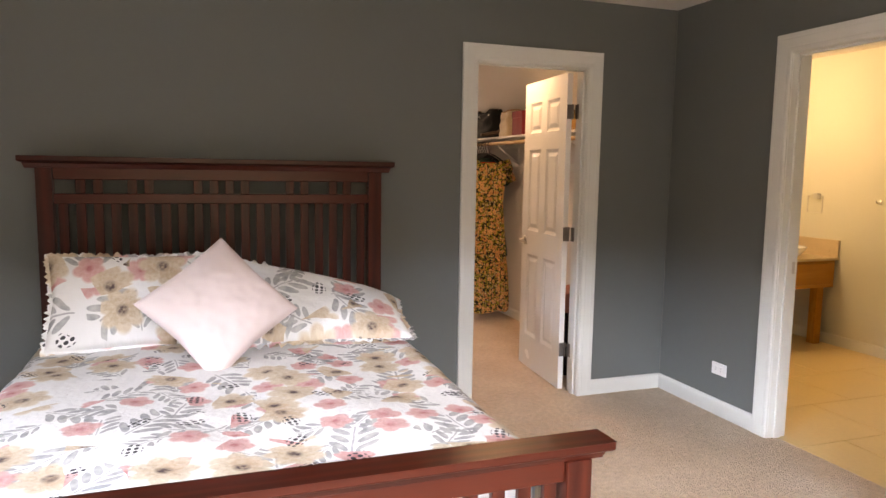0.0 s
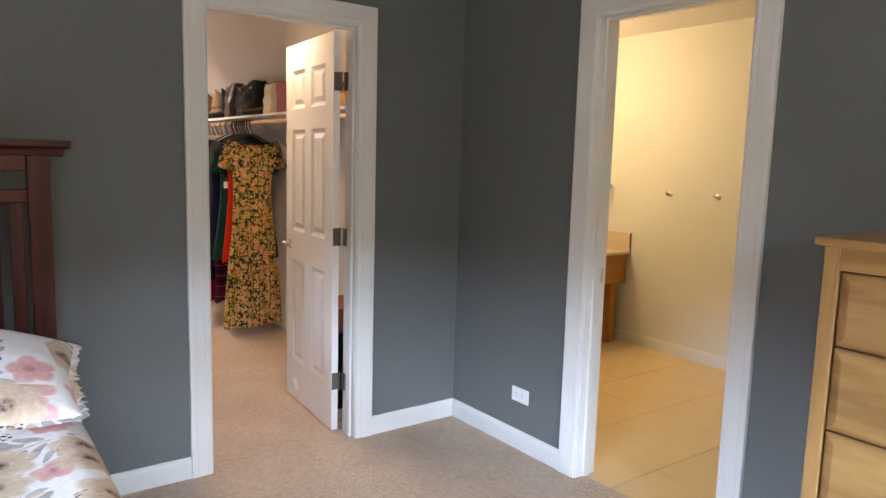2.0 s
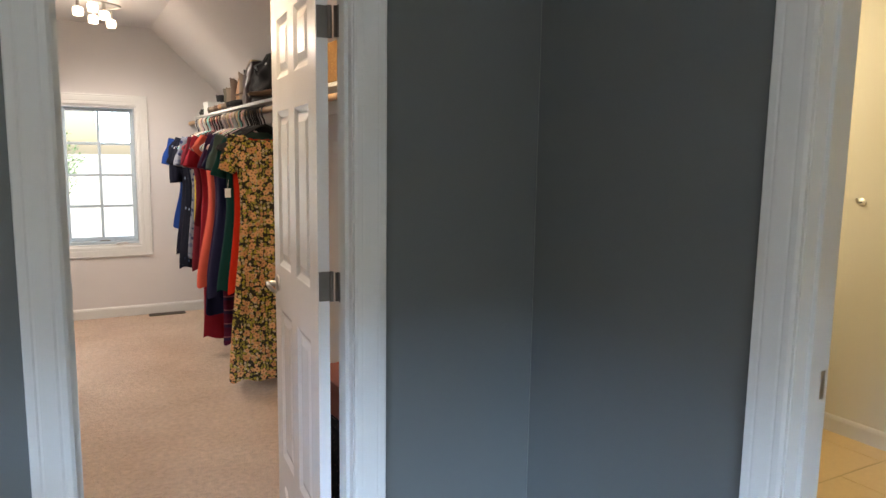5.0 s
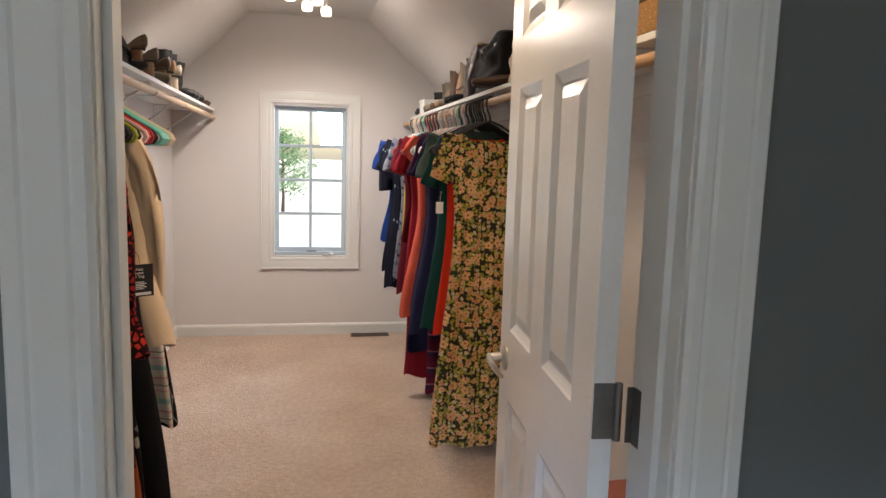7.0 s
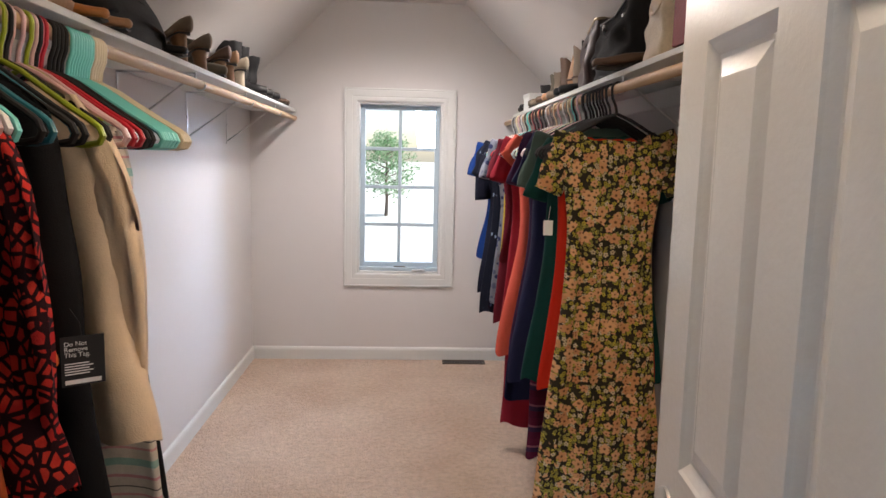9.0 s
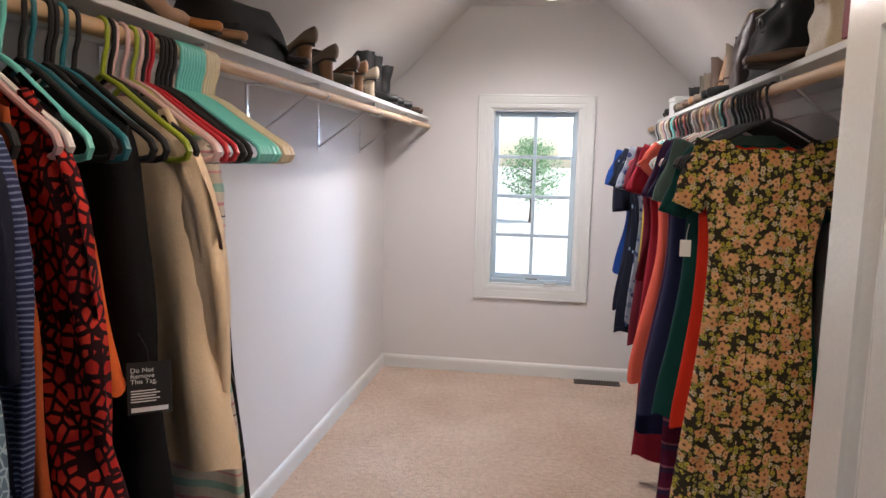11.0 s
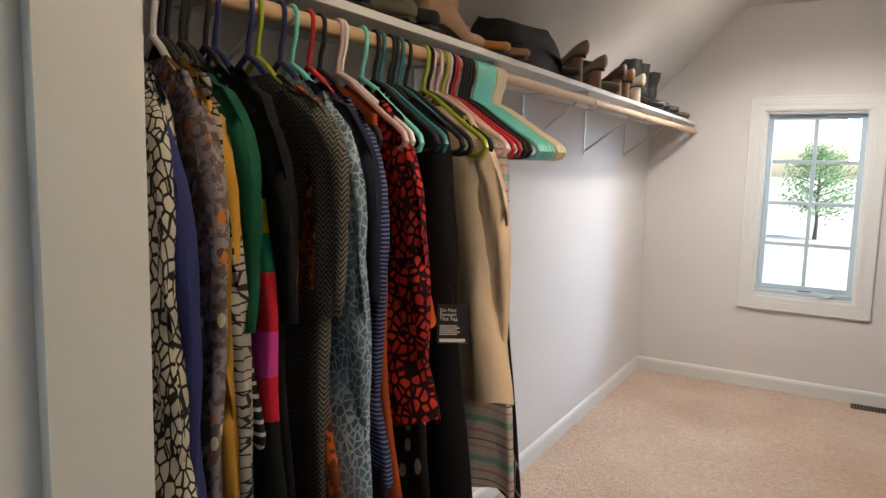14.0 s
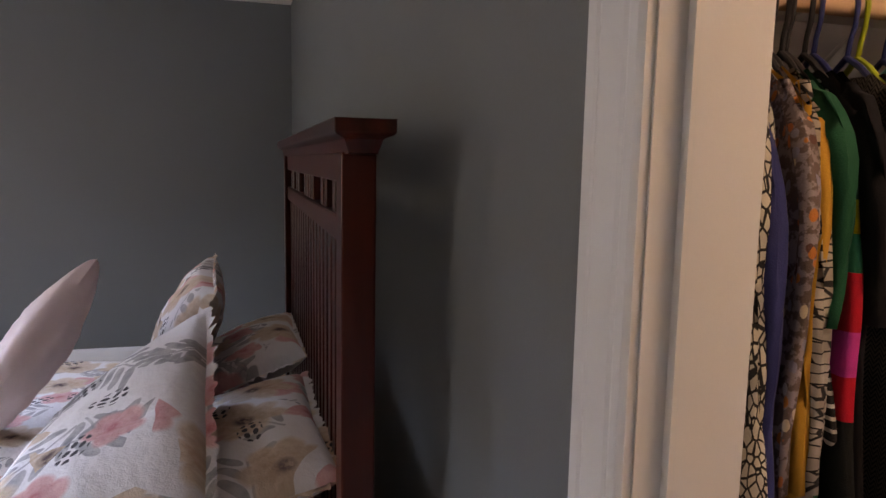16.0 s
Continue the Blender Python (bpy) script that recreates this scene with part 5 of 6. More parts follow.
def hanger(side, y, colour, turn=None, wide=1.0, group="clothes hangers"):
    """A tubular plastic hanger over the rod: hook, shoulders and lower bar."""
    rx = rod_x(side, y)
    turn = (-20 if side == "L" else 180) if turn is None else turn
    word = {"black": "black", "teal": "turquoise", "cream": "cream", "lime": "lime green", "red": "red", "pink": "pale pink", "white": "white", "petrol": "petrol blue", "blue": "dark blue", "grey": "grey"}[colour]
    e = empty("clothes_hanger", pose(rx, y, TOP, 0, 0, turn), word + " plastic clothes hanger hooked over the rod", "hanger", group)
    if "hook" not in HANG_MESH:
        bm = bmesh.new()
        pts = [(-0.0215 * math.cos(a) , 0, 0.0035 - 0.0215 + 0.0215 * math.sin(a)) for a in [radians(-25 + 205 * k / 12) for k in range(13)]]
        pts += [(0.0205, 0, -0.030), (0.018, 0, -0.050), (0.006, 0, -0.074), (0.0, 0, -0.104)]
        tube(bm, pts, 0.0046, 8)
        HANG_MESH["hook"] = mesh_of("hook", bm, True)
        bm = bmesh.new()
        arm = [(0.050, -0.122), (0.110, -0.157), (0.175, -0.194), (0.212, -0.213), (0.232, -0.226), (0.239, -0.240), (0.231, -0.252), (0.206, -0.256)]
        ring = [(0.0, 0, -0.101)] + [(x, 0, z) for x, z in arm] + [(-x, 0, z) for x, z in arm[::-1]]
        tube(bm, ring, 0.0058, 8, closed=True)
        HANG_MESH["body"] = mesh_of("shoulder_bar", bm, True)
    for name, key in (("hook", "hook"), ("shoulder_bar", "body")):
        d = HANG_MESH.setdefault((key, colour), HANG_MESH[key].copy())
        if not d.materials:
            d.materials.append(HANG[colour])
        o = new(name, d)
        o.parent = e
        if key == "body":
            o.scale = (wide, 1.0, 1.0)
    return e


LEFT = [
    ("blouse", "cream long-sleeved blouse with black brush pattern on a hanger", "blouse", 0.381, "leaf", 0.92, dict(sleeve="long", thick=0.034)),
    ("cardigan", "navy blue knit cardigan on a hanger", "cardigan", 0.386, "navy", 0.80, dict(sleeve="long", thick=0.030)),
    ("dress", "long brown and grey paisley dress on a hanger", "dress", 0.455, "paisley", 0.42, dict(sleeve="long", thick=0.030)),
    ("cardigan", "mustard yellow knit cardigan on a hanger", "cardigan", 0.468, "mustard", 0.55, dict(sleeve="long", thick=0.014, half=0.186, waist=0.158, flare=0.196)),
    ("dress", "grey dress with black dashes on a hanger", "dress", 0.480, "dash", 0.50, dict(sleeve="long", thick=0.020)),
    ("dress", "bottle green dress on a hanger", "dress", 0.508, "green", 0.40, dict(sleeve="half", thick=0.020, flare=0.235)),
    ("top", "black top with thin white stripes on a hanger", "top", 0.516, "bw", 1.02, dict(thick=0.016, half=0.15, waist=0.15, flare=0.16)),
    ("dress", "bright colour-block dress on a hanger", "dress", 0.556, "multi", 0.66, dict(thick=0.024, half=0.19, waist=0.195, flare=0.20)),
    ("dress", "black dress with rust flowers on a hanger", "dress", 0.576, "blackflower", 0.48, dict(sleeve="half", thick=0.032)),
    ("dress", "long grey herringbone dress with long sleeves on a hanger", "dress", 0.650, "herring", 0.46, dict(sleeve="half", thick=0.034, waist=0.19, flare=0.215)),
    ("blouse", "orange paisley blouse on a hanger", "blouse", 0.674, "orange", 0.84, dict(sleeve="half", thick=0.022)),
    ("cardigan", "slate blue cardigan with pale line pattern on a hanger", "cardigan", 0.732, "blue", 0.86, dict(sleeve="long", thick=0.034, waist=0.19)),
    ("top", "dark navy top on a hanger", "top", 0.764, "navy2", 0.75, dict(sleeve="half", thick=0.028)),
    ("cardigan", "navy cardigan with fine pale stripes on a hanger", "cardigan", 0.812, "stripe", 0.88, dict(sleeve="long", thick=0.022)),
    ("skirt", "rust orange dress on a hanger", "dress", 0.845, "rust", 0.55, dict(thick=0.018, half=0.17)),
    ("dress", "dark dress with red hearts and long sleeves on a hanger", "dress", 0.915, "hearts", 0.94, dict(sleeve="long", thick=0.040, waist=0.19)),
    ("dress", "black dress with pale flowers on a hanger", "dress", 0.955, "darkflower", 0.45, dict(thick=0.030, half=0.17)),
    ("blouse", "bright orange ruffled blouse on a hanger", "blouse", 0.985, "coral", 1.10, dict(sag=0.14, thick=0.030, half=0.17, waist=0.195, flare=0.215)),
    ("dress", "black sleeveless dress with a shop tag on a hanger", "dress", 1.09, "black", 0.46, dict(thick=0.046, half=0.185, waist=0.195, flare=0.23)),
    ("cardigan", "soft beige knit cardigan with loose sleeves on a hanger", "cardigan", 1.27, "beige", 0.88, dict(sleeve="long", thick=0.048, waist=0.19, flare=0.22, deep=0.016, folds=4)),
    ("top", "pastel banded top with short sleeves on a hanger", "top", 1.335, "pastel", 0.62, dict(sleeve="short", sag=0.045, thick=0.030, half=0.18, waist=0.16, flare=0.19)),
    ("dress", "black dress with thin white lines on a hanger", "dress", 1.375, "marble", 0.62, dict(sag=0.05, thick=0.030, half=0.18, waist=0.17)),
]
for i, (name, label, cat, y, cloth, hem, more) in enumerate(LEFT):
    y = y + 0.010 - 0.030 * (y - 0.345)
    garment(name, label, cat, y, cloth, hem, "L", -21 + 2 * math.sin(i * 2.3), seed=i + 1, **more)
    if cloth != "darkflower":
        hanger("L", y, ["black", "black", "white", "black", "black", "black", "black", "black", "blue", "blue", "lime", "blue", "teal", "red", "black", "white", "black", "teal", "black", "pink", "lime", "black"][i], -21 + 2 * math.sin(i * 2.3), 1.05 if cloth == "hearts" else 0.88)
for y, c in ((0.895, "pink"), (1.020, "black"), (1.040, "petrol"), (1.090, "black"), (1.115, "petrol"), (1.145, "black"), (1.225, "lime"), (1.245, "black"), (1.285, "pink"), (1.335, "pink"), (1.355, "red"), (1.372, "red"), (1.405, "black"), (1.422, "black"), (1.440, "black"), (1.458, "black")):
    hanger("L", y, c, -21 + 3 * math.sin(y * 60), 1.04)
for k in range(9):
    hanger("L", 1.485 + 0.0125 * k, "teal", -22 + 0.5 * math.sin(k * 3), 1.09)
for k in range(5):
    hanger("L", 1.602 + 0.013 * k, "cream", -21 + 0.6 * math.sin(k * 3), 1.10)

RIGHT = [
    ("dress", "long black dress printed with peach and yellow flowers on a hanger", "dress", 2.215, "floral", 0.085, dict(sleeve="short", thick=0.030, half=0.185, waist=0.150, flare=0.235, folds=6, deep=0.018, neck=0.118, scoop=0.085)),
    ("dress", "bright red dress on a hanger", "dress", 2.285, "red", 0.60, dict(thick=0.026, half=0.18, waist=0.17, flare=0.222, sag=0.045)),
    ("dress", "dark teal dress on a hanger", "dress", 2.365, "teal", 0.60, dict(sleeve="short", sag=0.035, thick=0.046, half=0.19, waist=0.195, flare=0.265)),
    ("top", "grey-green jersey top on a hanger", "top", 2.445, "sage", 1.26, dict(sleeve="short", thick=0.028, half=0.205)),
    ("skirt", "plum plaid skirt on a hanger", "skirt", 2.530, "plaid", 0.24, dict(sag=0.55, thick=0.040, half=0.15, waist=0.20, flare=0.23)),
    ("dress", "midnight blue dress on a hanger", "dress", 2.600, "midnight", 0.52, dict(sleeve="short", thick=0.080, waist=0.20, flare=0.275)),
    ("dress", "dark plum dress on a hanger", "dress", 2.740, "plum", 0.58, dict(sleeve="short", thick=0.044, waist=0.18, flare=0.25)),
    ("dress", "midnight blue dress with a ruffled hem on a hanger", "dress", 2.850, "midnight", 0.36, dict(thick=0.036, flare=0.25, deep=0.02)),
    ("dress", "coral pink dress with tied sleeves on a hanger", "dress", 3.020, "salmon", 0.52, dict(sleeve="cap", thick=0.075, waist=0.175, flare=0.268)),
    ("trousers", "dark red wide trousers on a hanger", "trousers", 3.120, "crimson", 0.13, dict(sag=0.60, thick=0.040, half=0.16, waist=0.20, flare=0.24)),
    ("dress", "crimson dress on a hanger", "dress", 3.280, "crimson", 0.50, dict(sleeve="short", thick=0.034)),
    ("top", "wine red top on a hanger", "top", 3.420, "wine", 0.90, dict(sleeve="short", thick=0.034, half=0.205)),
    ("dress", "wine red dress on a hanger", "dress", 3.520, "wine", 0.55, dict(thick=0.032)),
    ("top", "yellow top on a hanger", "top", 3.600, "yellow", 0.86, dict(thick=0.022, half=0.15, waist=0.16, flare=0.17)),
    ("blouse", "white blouse with blue print on a hanger", "blouse", 3.690, "whiteblue", 0.62, dict(sleeve="short", thick=0.034, half=0.205)),
    ("dress", "black dress with blue sprigs on a hanger", "dress", 3.840, "denimdots", 0.55, dict(sleeve="short", thick=0.038, half=0.205)),
    ("dress", "black dress with blue sprigs on a hanger", "dress", 3.980, "denimdots", 0.50, dict(sleeve="short", thick=0.038, half=0.21, flare=0.23)),
    ("top", "dark navy top on a hanger", "top", 4.120, "navy2", 0.60, dict(sleeve="half", thick=0.036, half=0.215, flare=0.23)),
    ("top", "royal blue top on a hanger", "top", 4.250, "royal", 0.80, dict(sleeve="short", thick=0.034, half=0.215, flare=0.23)),
]
for i, (name, label, cat, y, cloth, hem, more) in enumerate(RIGHT):
    tn = 180 + (0 if i == 0 else 4 * math.sin(i * 1.9))
    garment(name, label, cat, y, cloth, hem, "R", tn, seed=i + 31, **more)
    hanger("R", y, "black", tn)
for k in range(24):
    y = 2.33 + 0.085 * k
    hanger("R", y + 0.012 * math.sin(k * 5.1), ["black", "teal", "grey", "red", "pink", "red", "cream", "white", "pink", "cream", "black", "white"][(k * 5) % 12 if k > 3 else 0], 180 + 5 * math.sin(k * 2.2))


# shop tags
def written(parent, text, size, m, material, name="lettering"):
    cu = bpy.data.curves.new("words", "FONT")
    cu.body, cu.size, cu.extrude = text, size, 0.0002
    tmp = bpy.data.objects.new("words", cu)
    data = bpy.data.meshes.new_from_object(tmp)
    bpy.data.objects.remove(tmp)
    o = new(name, data)
    data.materials.append(material)
    o.parent = parent
    o.matrix_basis = m
    return o


def shop_tag():
    t = empty("shop_tag", pose(-0.062, 0.915, 1.137, 0, 0, 34) @ Matrix.Scale(0.68, 4), "black cardboard shop tag with white lettering on a black dress", "tag")
    ink = plain("white_print", (0.75, 0.75, 0.75), 0.6)
    part("card", boxes((-0.045, 0.045, 0.0, 0.0012, -0.115, 0.0)), BLACK, t)
    for k, line in enumerate(("Do Not", "Remove", "This Tag.")):
        written(t, line, 0.0145, pose(-0.038, -0.0004, -0.022 - 0.0125 * k, 90), ink)
    for k in range(5):
        part("print_bar", boxes((-0.038, 0.012 + 0.008 * (k % 2), -0.0008, -0.0001, -0.064 - 0.006 * k, -0.0615 - 0.006 * k)), ink, t)
    part("print_bar", boxes((-0.038, 0.036, -0.0008, -0.0001, -0.110, -0.100)), ink, t)
    bm = bmesh.new()
    tube(bm, [(0, 0.0006, -0.004), (-0.004, 0.004, 0.03), (-0.02, 0.02, 0.06)], 0.0008, 6)
    part("string", bm, BLACK, t)


shop_tag()
pt = empty("price_tag", pose(0.905, 2.150, 1.222), "small white price tag on the floral dress sleeve", "tag")
part("card", boxes((-0.016, 0.016, 0.0, 0.001, -0.050, 0.0), bevel=0.0003), plain("white_card", (0.75, 0.75, 0.73), 0.7), pt)
bm = bmesh.new()
tube(bm, [(0, 0.0005, -0.004), (0.004, 0.01, 0.02), (0.012, 0.03, 0.045)], 0.0007, 6)
part("string", bm, PLASTIC, pt)

# ---- shoes, boots and bags on the shelves ----
def leather(name, c, rough=0.45):
    return plain(name, c, rough, vary=0.25, scale=9, grain=130, relief=0.25)


LE = {
    "black": leather("black_leather", (0.012, 0.012, 0.013), 0.5),
    "suede": leather("black_suede", (0.012, 0.012, 0.013), 0.9),
    "brown": leather("brown_leather", (0.10, 0.055, 0.032), 0.5),
    "tan": leather("tan_leather", (0.36, 0.19, 0.09), 0.5),
    "taupe": leather("taupe_suede", (0.22, 0.17, 0.125), 0.85),
    "olive": leather("olive_suede", (0.13, 0.115, 0.085), 0.85),
    "cream": leather("cream_leather", (0.62, 0.52, 0.38), 0.55),
    "orange": leather("orange_leather", (0.50, 0.20, 0.055), 0.45),
    "blush": leather("blush_suede", (0.48, 0.31, 0.22), 0.8),
    "red": leather("dark_red_card", (0.20, 0.016, 0.025), 0.6),
    "wine": leather("dark_wine_leather", (0.030, 0.012, 0.012), 0.4),
    "brass": plain("pale_brass_trim", (0.42, 0.34, 0.22), 0.35, 0.8),
    "sole": plain("dark_rubber_sole", (0.03, 0.026, 0.022), 0.7),
    "cork": plain("wood_heel", (0.24, 0.125, 0.06), 0.6, vary=0.25, grain=80),
    "white": plain("white_card_box", (0.70, 0.72, 0.70), 0.6, vary=0.06),
    "wicker": blobs("woven_wicker", (0.30, 0.17, 0.07), [(0.46, 0.28, 0.12), (0.38, 0.22, 0.09)], 70, 0.3, (1, 1, 2)),
    "dots": blobs("black_box_with_pale_dots", (0.015, 0.012, 0.012), [(0.36, 0.20, 0.16)], 60, 0.22),
    "rose": plain("terracotta_card", (0.42, 0.13, 0.09), 0.7, vary=0.1),
}


def loft(bm, rings, cap=True):
    vs = [[bm.verts.new(p) for p in r] for r in rings]
    n = len(vs[0])
    for a, b in zip(vs, vs[1:]):
        for k in range(n):
            bm.faces.new((a[k], a[(k + 1) % n], b[(k + 1) % n], b[k]))
    if cap:
        bm.faces.new(vs[0][::-1])
        bm.faces.new(vs[-1])


def domed(rings, d=0.006):
    """The same rings with rounded ends."""
    def shrunk(ring, dx, f):
        cy, cz = sum(q[1] for q in ring) / len(ring), sum(q[2] for q in ring) / len(ring)
        return [(x + dx, cy + (y - cy) * f, cz + (z - cz) * f) for x, y, z in ring]

    return [shrunk(rings[0], -d * 1.8, 0.45), shrunk(rings[0], -d, 0.84)] + rings + [shrunk(rings[-1], d * 0.9, 0.80), shrunk(rings[-1], d * 1.5, 0.40)]


def foot_ring(x, w, z0, z1, n=16):
    return [(x, w * math.cos(k * math.tau / n), (z0 + z1) / 2 + (z1 - z0) / 2 * math.copysign(abs(math.sin(k * math.tau / n)) ** 0.8, math.sin(k * math.tau / n))) for k in range(n)]


def shoe(name, label, m, mat_key, heel=0.0, open_top=True, group="", heel_mat="sole", toe=0.5):
    """A low shoe along x, toe at +x; heel: height of the heel."""
    e = empty(name, m, label, "shoe", group)
    L = 0.245
    bm = bmesh.new()
    rings = []
    for k in range(15):
        u = k / 14
        lift = heel * (1 - ease((u - 0.12) / 0.62))
        w = 0.030 + 0.014 * math.sin(math.pi * min(1, u * 1.05)) if u < 0.72 else 0.043 * (1 - ((u - 0.72) / 0.30) ** 2) ** 0.5 * (1 - toe * 0.2) + 0.002
        top = 0.062 * (1 - ease(u / 0.34)) + 0.040 * ease(u / 0.34) - 0.014 * ease((u - 0.6) / 0.4) - 0.012 * math.sin(math.pi * min(1, u / 0.55))
        rings.append(foot_ring(u * L, w, 0.009 + lift, 0.009 + lift + max(0.016, top)))
    loft(bm, domed(rings))
    up = part("upper", bm, LE[mat_key], e, smooth=True)
    bm = bmesh.new()
    rings = []
    for k in range(13):
        u = k / 12
        lift = heel * (1 - ease((u - 0.12) / 0.62))
        w = 0.029 + 0.014 * math.sin(math.pi * min(1, u * 1.05)) if u < 0.72 else 0.043 * (1 - ((u - 0.72) / 0.30) ** 2) ** 0.5 * 0.95 + 0.002
        rings.append(foot_ring(u * L, w, 0.001 + lift, 0.011 + lift))
    loft(bm, rings)
    part("sole", bm, LE["sole"], e, smooth=True)
    if heel > 0.06:
        bm = bmesh.new()
        rings = []
        for k in range(7):
            q = k / 6
            size = 0.74 + 0.30 * q ** 1.6
            ring = [(0.030 + 0.012 * q + 0.030 * size * math.cos(a), 0.027 * size * math.sin(a), q * (heel + 0.012 - 0.008 * max(0.0, math.cos(a)) * q)) for a in [math.tau * i / 16 for i in range(16)]]
            rings.append(ring)
        loft(bm, rings)
        part("block_heel", bm, LE[heel_mat], e, smooth=True)
    elif heel > 0.02:
        bm = bmesh.new()
        lathe(bm, [(0.020, 0.0), (0.017, heel * 0.3), (0.022, heel * 0.8), (0.030, heel + 0.006)], (0.032, 0, 0), 14)
        part("heel", bm, LE[heel_mat], e, smooth=True)
    return e


def boot(name, label, m, mat_key, height=0.30, lean=0.0, heel=0.025, slouch=0.006, group="", trim_key=None, laces=False):
    """A boot along x, toe at +x, with a soft shaft that may lean or fold over."""
    e = empty(name, m, label, "boot", group)
    L = 0.25
    bm = bmesh.new()
    rings = []
    for k in range(13):
        u = k / 12
        lift = heel * (1 - ease((u - 0.12) / 0.55))
        w = 0.034 + 0.012 * math.sin(math.pi * min(1, u * 1.1)) if u < 0.7 else 0.044 * (1 - ((u - 0.7) / 0.32) ** 2) ** 0.5 + 0.002
        top = 0.088 - 0.040 * ease((u - 0.28) / 0.45) - 0.010 * ease((u - 0.8) / 0.2)
        rings.append(foot_ring(u * L, w, 0.010 + lift, 0.010 + lift + top))
    loft(bm, domed(rings))
    part("foot", bm, LE[mat_key], e, smooth=True)
    bm = bmesh.new()
    rings = []
    for k in range(15):
        u = k / 14
        z = heel + 0.055 + (height - heel - 0.055) * u
        bend = lean * ease(u) * height
        drop = abs(lean) * 0.35 * height * ease((u - 0.4) / 0.6)
        cx = 0.062 + bend + slouch * 0.5 * math.sin(u * 7 + lean * 9)
        rx = 0.058 + 0.010 * u + 0.0015 * math.sin(u * 11)
        ry = 0.040 + 0.012 * u + 0.002 * math.sin(u * 9 + 1)
        rings.append([(cx + rx * math.cos(q * math.tau / 18), ry * math.sin(q * math.tau / 18), z - drop + 0.003 * math.sin(q * 2.2)) for q in range(18)])
    inner = [[(x * 0.94 + 0.004, y * 0.88, z - 0.002) for x, y, z in rings[-1]], [(x * 0.9 + 0.006, y * 0.82, z - 0.05) for x, y, z in rings[-1]]]
    loft(bm, rings + inner)
    shaft = part("shaft", bm, LE[mat_key], e, smooth=True)
    bm = bmesh.new()
    rings = []
    for k in range(12):
        u = k / 11
        lift = heel * (1 - ease((u - 0.12) / 0.55))
        w = 0.036 + 0.012 * math.sin(math.pi * min(1, u * 1.1)) if u < 0.7 else 0.046 * (1 - ((u - 0.7) / 0.325) ** 2) ** 0.5 + 0.002
        rings.append(foot_ring(u * L, w, 0.0 + lift * 0.9, 0.013 + lift))
    loft(bm, rings)
    part("sole", bm, LE["sole"], e, smooth=True)
    bm = boxes((0.004, 0.066, -0.029, 0.029, 0.0, heel + 0.006), bevel=0.006, seg=2)
    part("heel", bm, LE["sole"], e)
    if trim_key:
        bm = bmesh.new()
        zz = heel + 0.09
        tube(bm, [(0.062 + 0.064 * math.cos(q * math.tau / 16), 0.047 * math.sin(q * math.tau / 16), zz + 0.004 * math.sin(q)) for q in range(16)], 0.006, 6, closed=True)
        part("ankle_strap", bm, LE[trim_key], e, smooth=True)
    return e


def bag(name, label, m, mat_key, w, d, h, flap=True, strap=True, soft=0.02, seed=0):
    """A soft handbag: a slumped body, a flap and a strap."""
    e = empty(name, m, label, "bag")
    bm = bmesh.new()
    rings, n = [], 28
    for k in range(13):
        u = k / 12
        r = []
        for q in range(n):
            a = q * math.tau / n
            c, s = math.cos(a), math.sin(a)
            fx = w / 2 * math.copysign(abs(c) ** 0.55, c) * (1 - 0.10 * u + 0.06 * math.sin(math.pi * u))
            fy = d / 2 * math.copysign(abs(s) ** 0.65, s) * (1 - 0.45 * u ** 2 + 0.12 * math.sin(math.pi * u))
            nn = noise.noise(Vector((fx * 9, fy * 9, u * 3 + seed))) * soft
            r.append((fx + nn, fy + nn * 0.7, u * h + (nn * 0.8 if k else 0)))
        rings.append(r)
    loft(bm, rings)
    part("body", bm, LE[mat_key], e, smooth=True)
    if flap:
        bm = bmesh.new()
        g = []
        for j in range(11):
            u = j / 10
            row = []
            for i in range(15):
                x = (i / 14 - 0.5) * w * 0.94
                ang = u * math.pi * 0.92
                y = d * 0.30 - (d * 0.62) * u
                z = h * (1.02 + 0.05 * math.sin(ang)) - max(0, u - 0.45) * h * 0.85 + noise.noise(Vector((x * 8, u * 2, seed))) * soft
                row.append(bm.verts.new((x, y, z)))
            g.append(row)
        for j in range(10):
            for i in range(14):
                bm.faces.new((g[j][i], g[j][i + 1], g[j + 1][i + 1], g[j + 1][i]))
        f = part("flap", bm, LE[mat_key], e, smooth=True)
        f.modifiers.new("thick", "SOLIDIFY").thickness = 0.005
        bm = boxes((-0.012, 0.012, -d * 0.34 - 0.006, -d * 0.34, h * 0.56, h * 0.60), bevel=0.002)
        part("clasp", bm, NICKEL, f, "nickel clasp")
    if strap:
        bm = bmesh.new()
        pts = [(w * 0.46 * math.cos(a), 0.02 * math.sin(3 * a), h * 0.86 + h * 0.34 * math.sin(a)) for a in [math.pi * k / 14 for k in range(15)]]
        tube(bm, pts, 0.008, 8, flat=0.5)
        part("strap", bm, LE[mat_key], e, smooth=True)
    return e


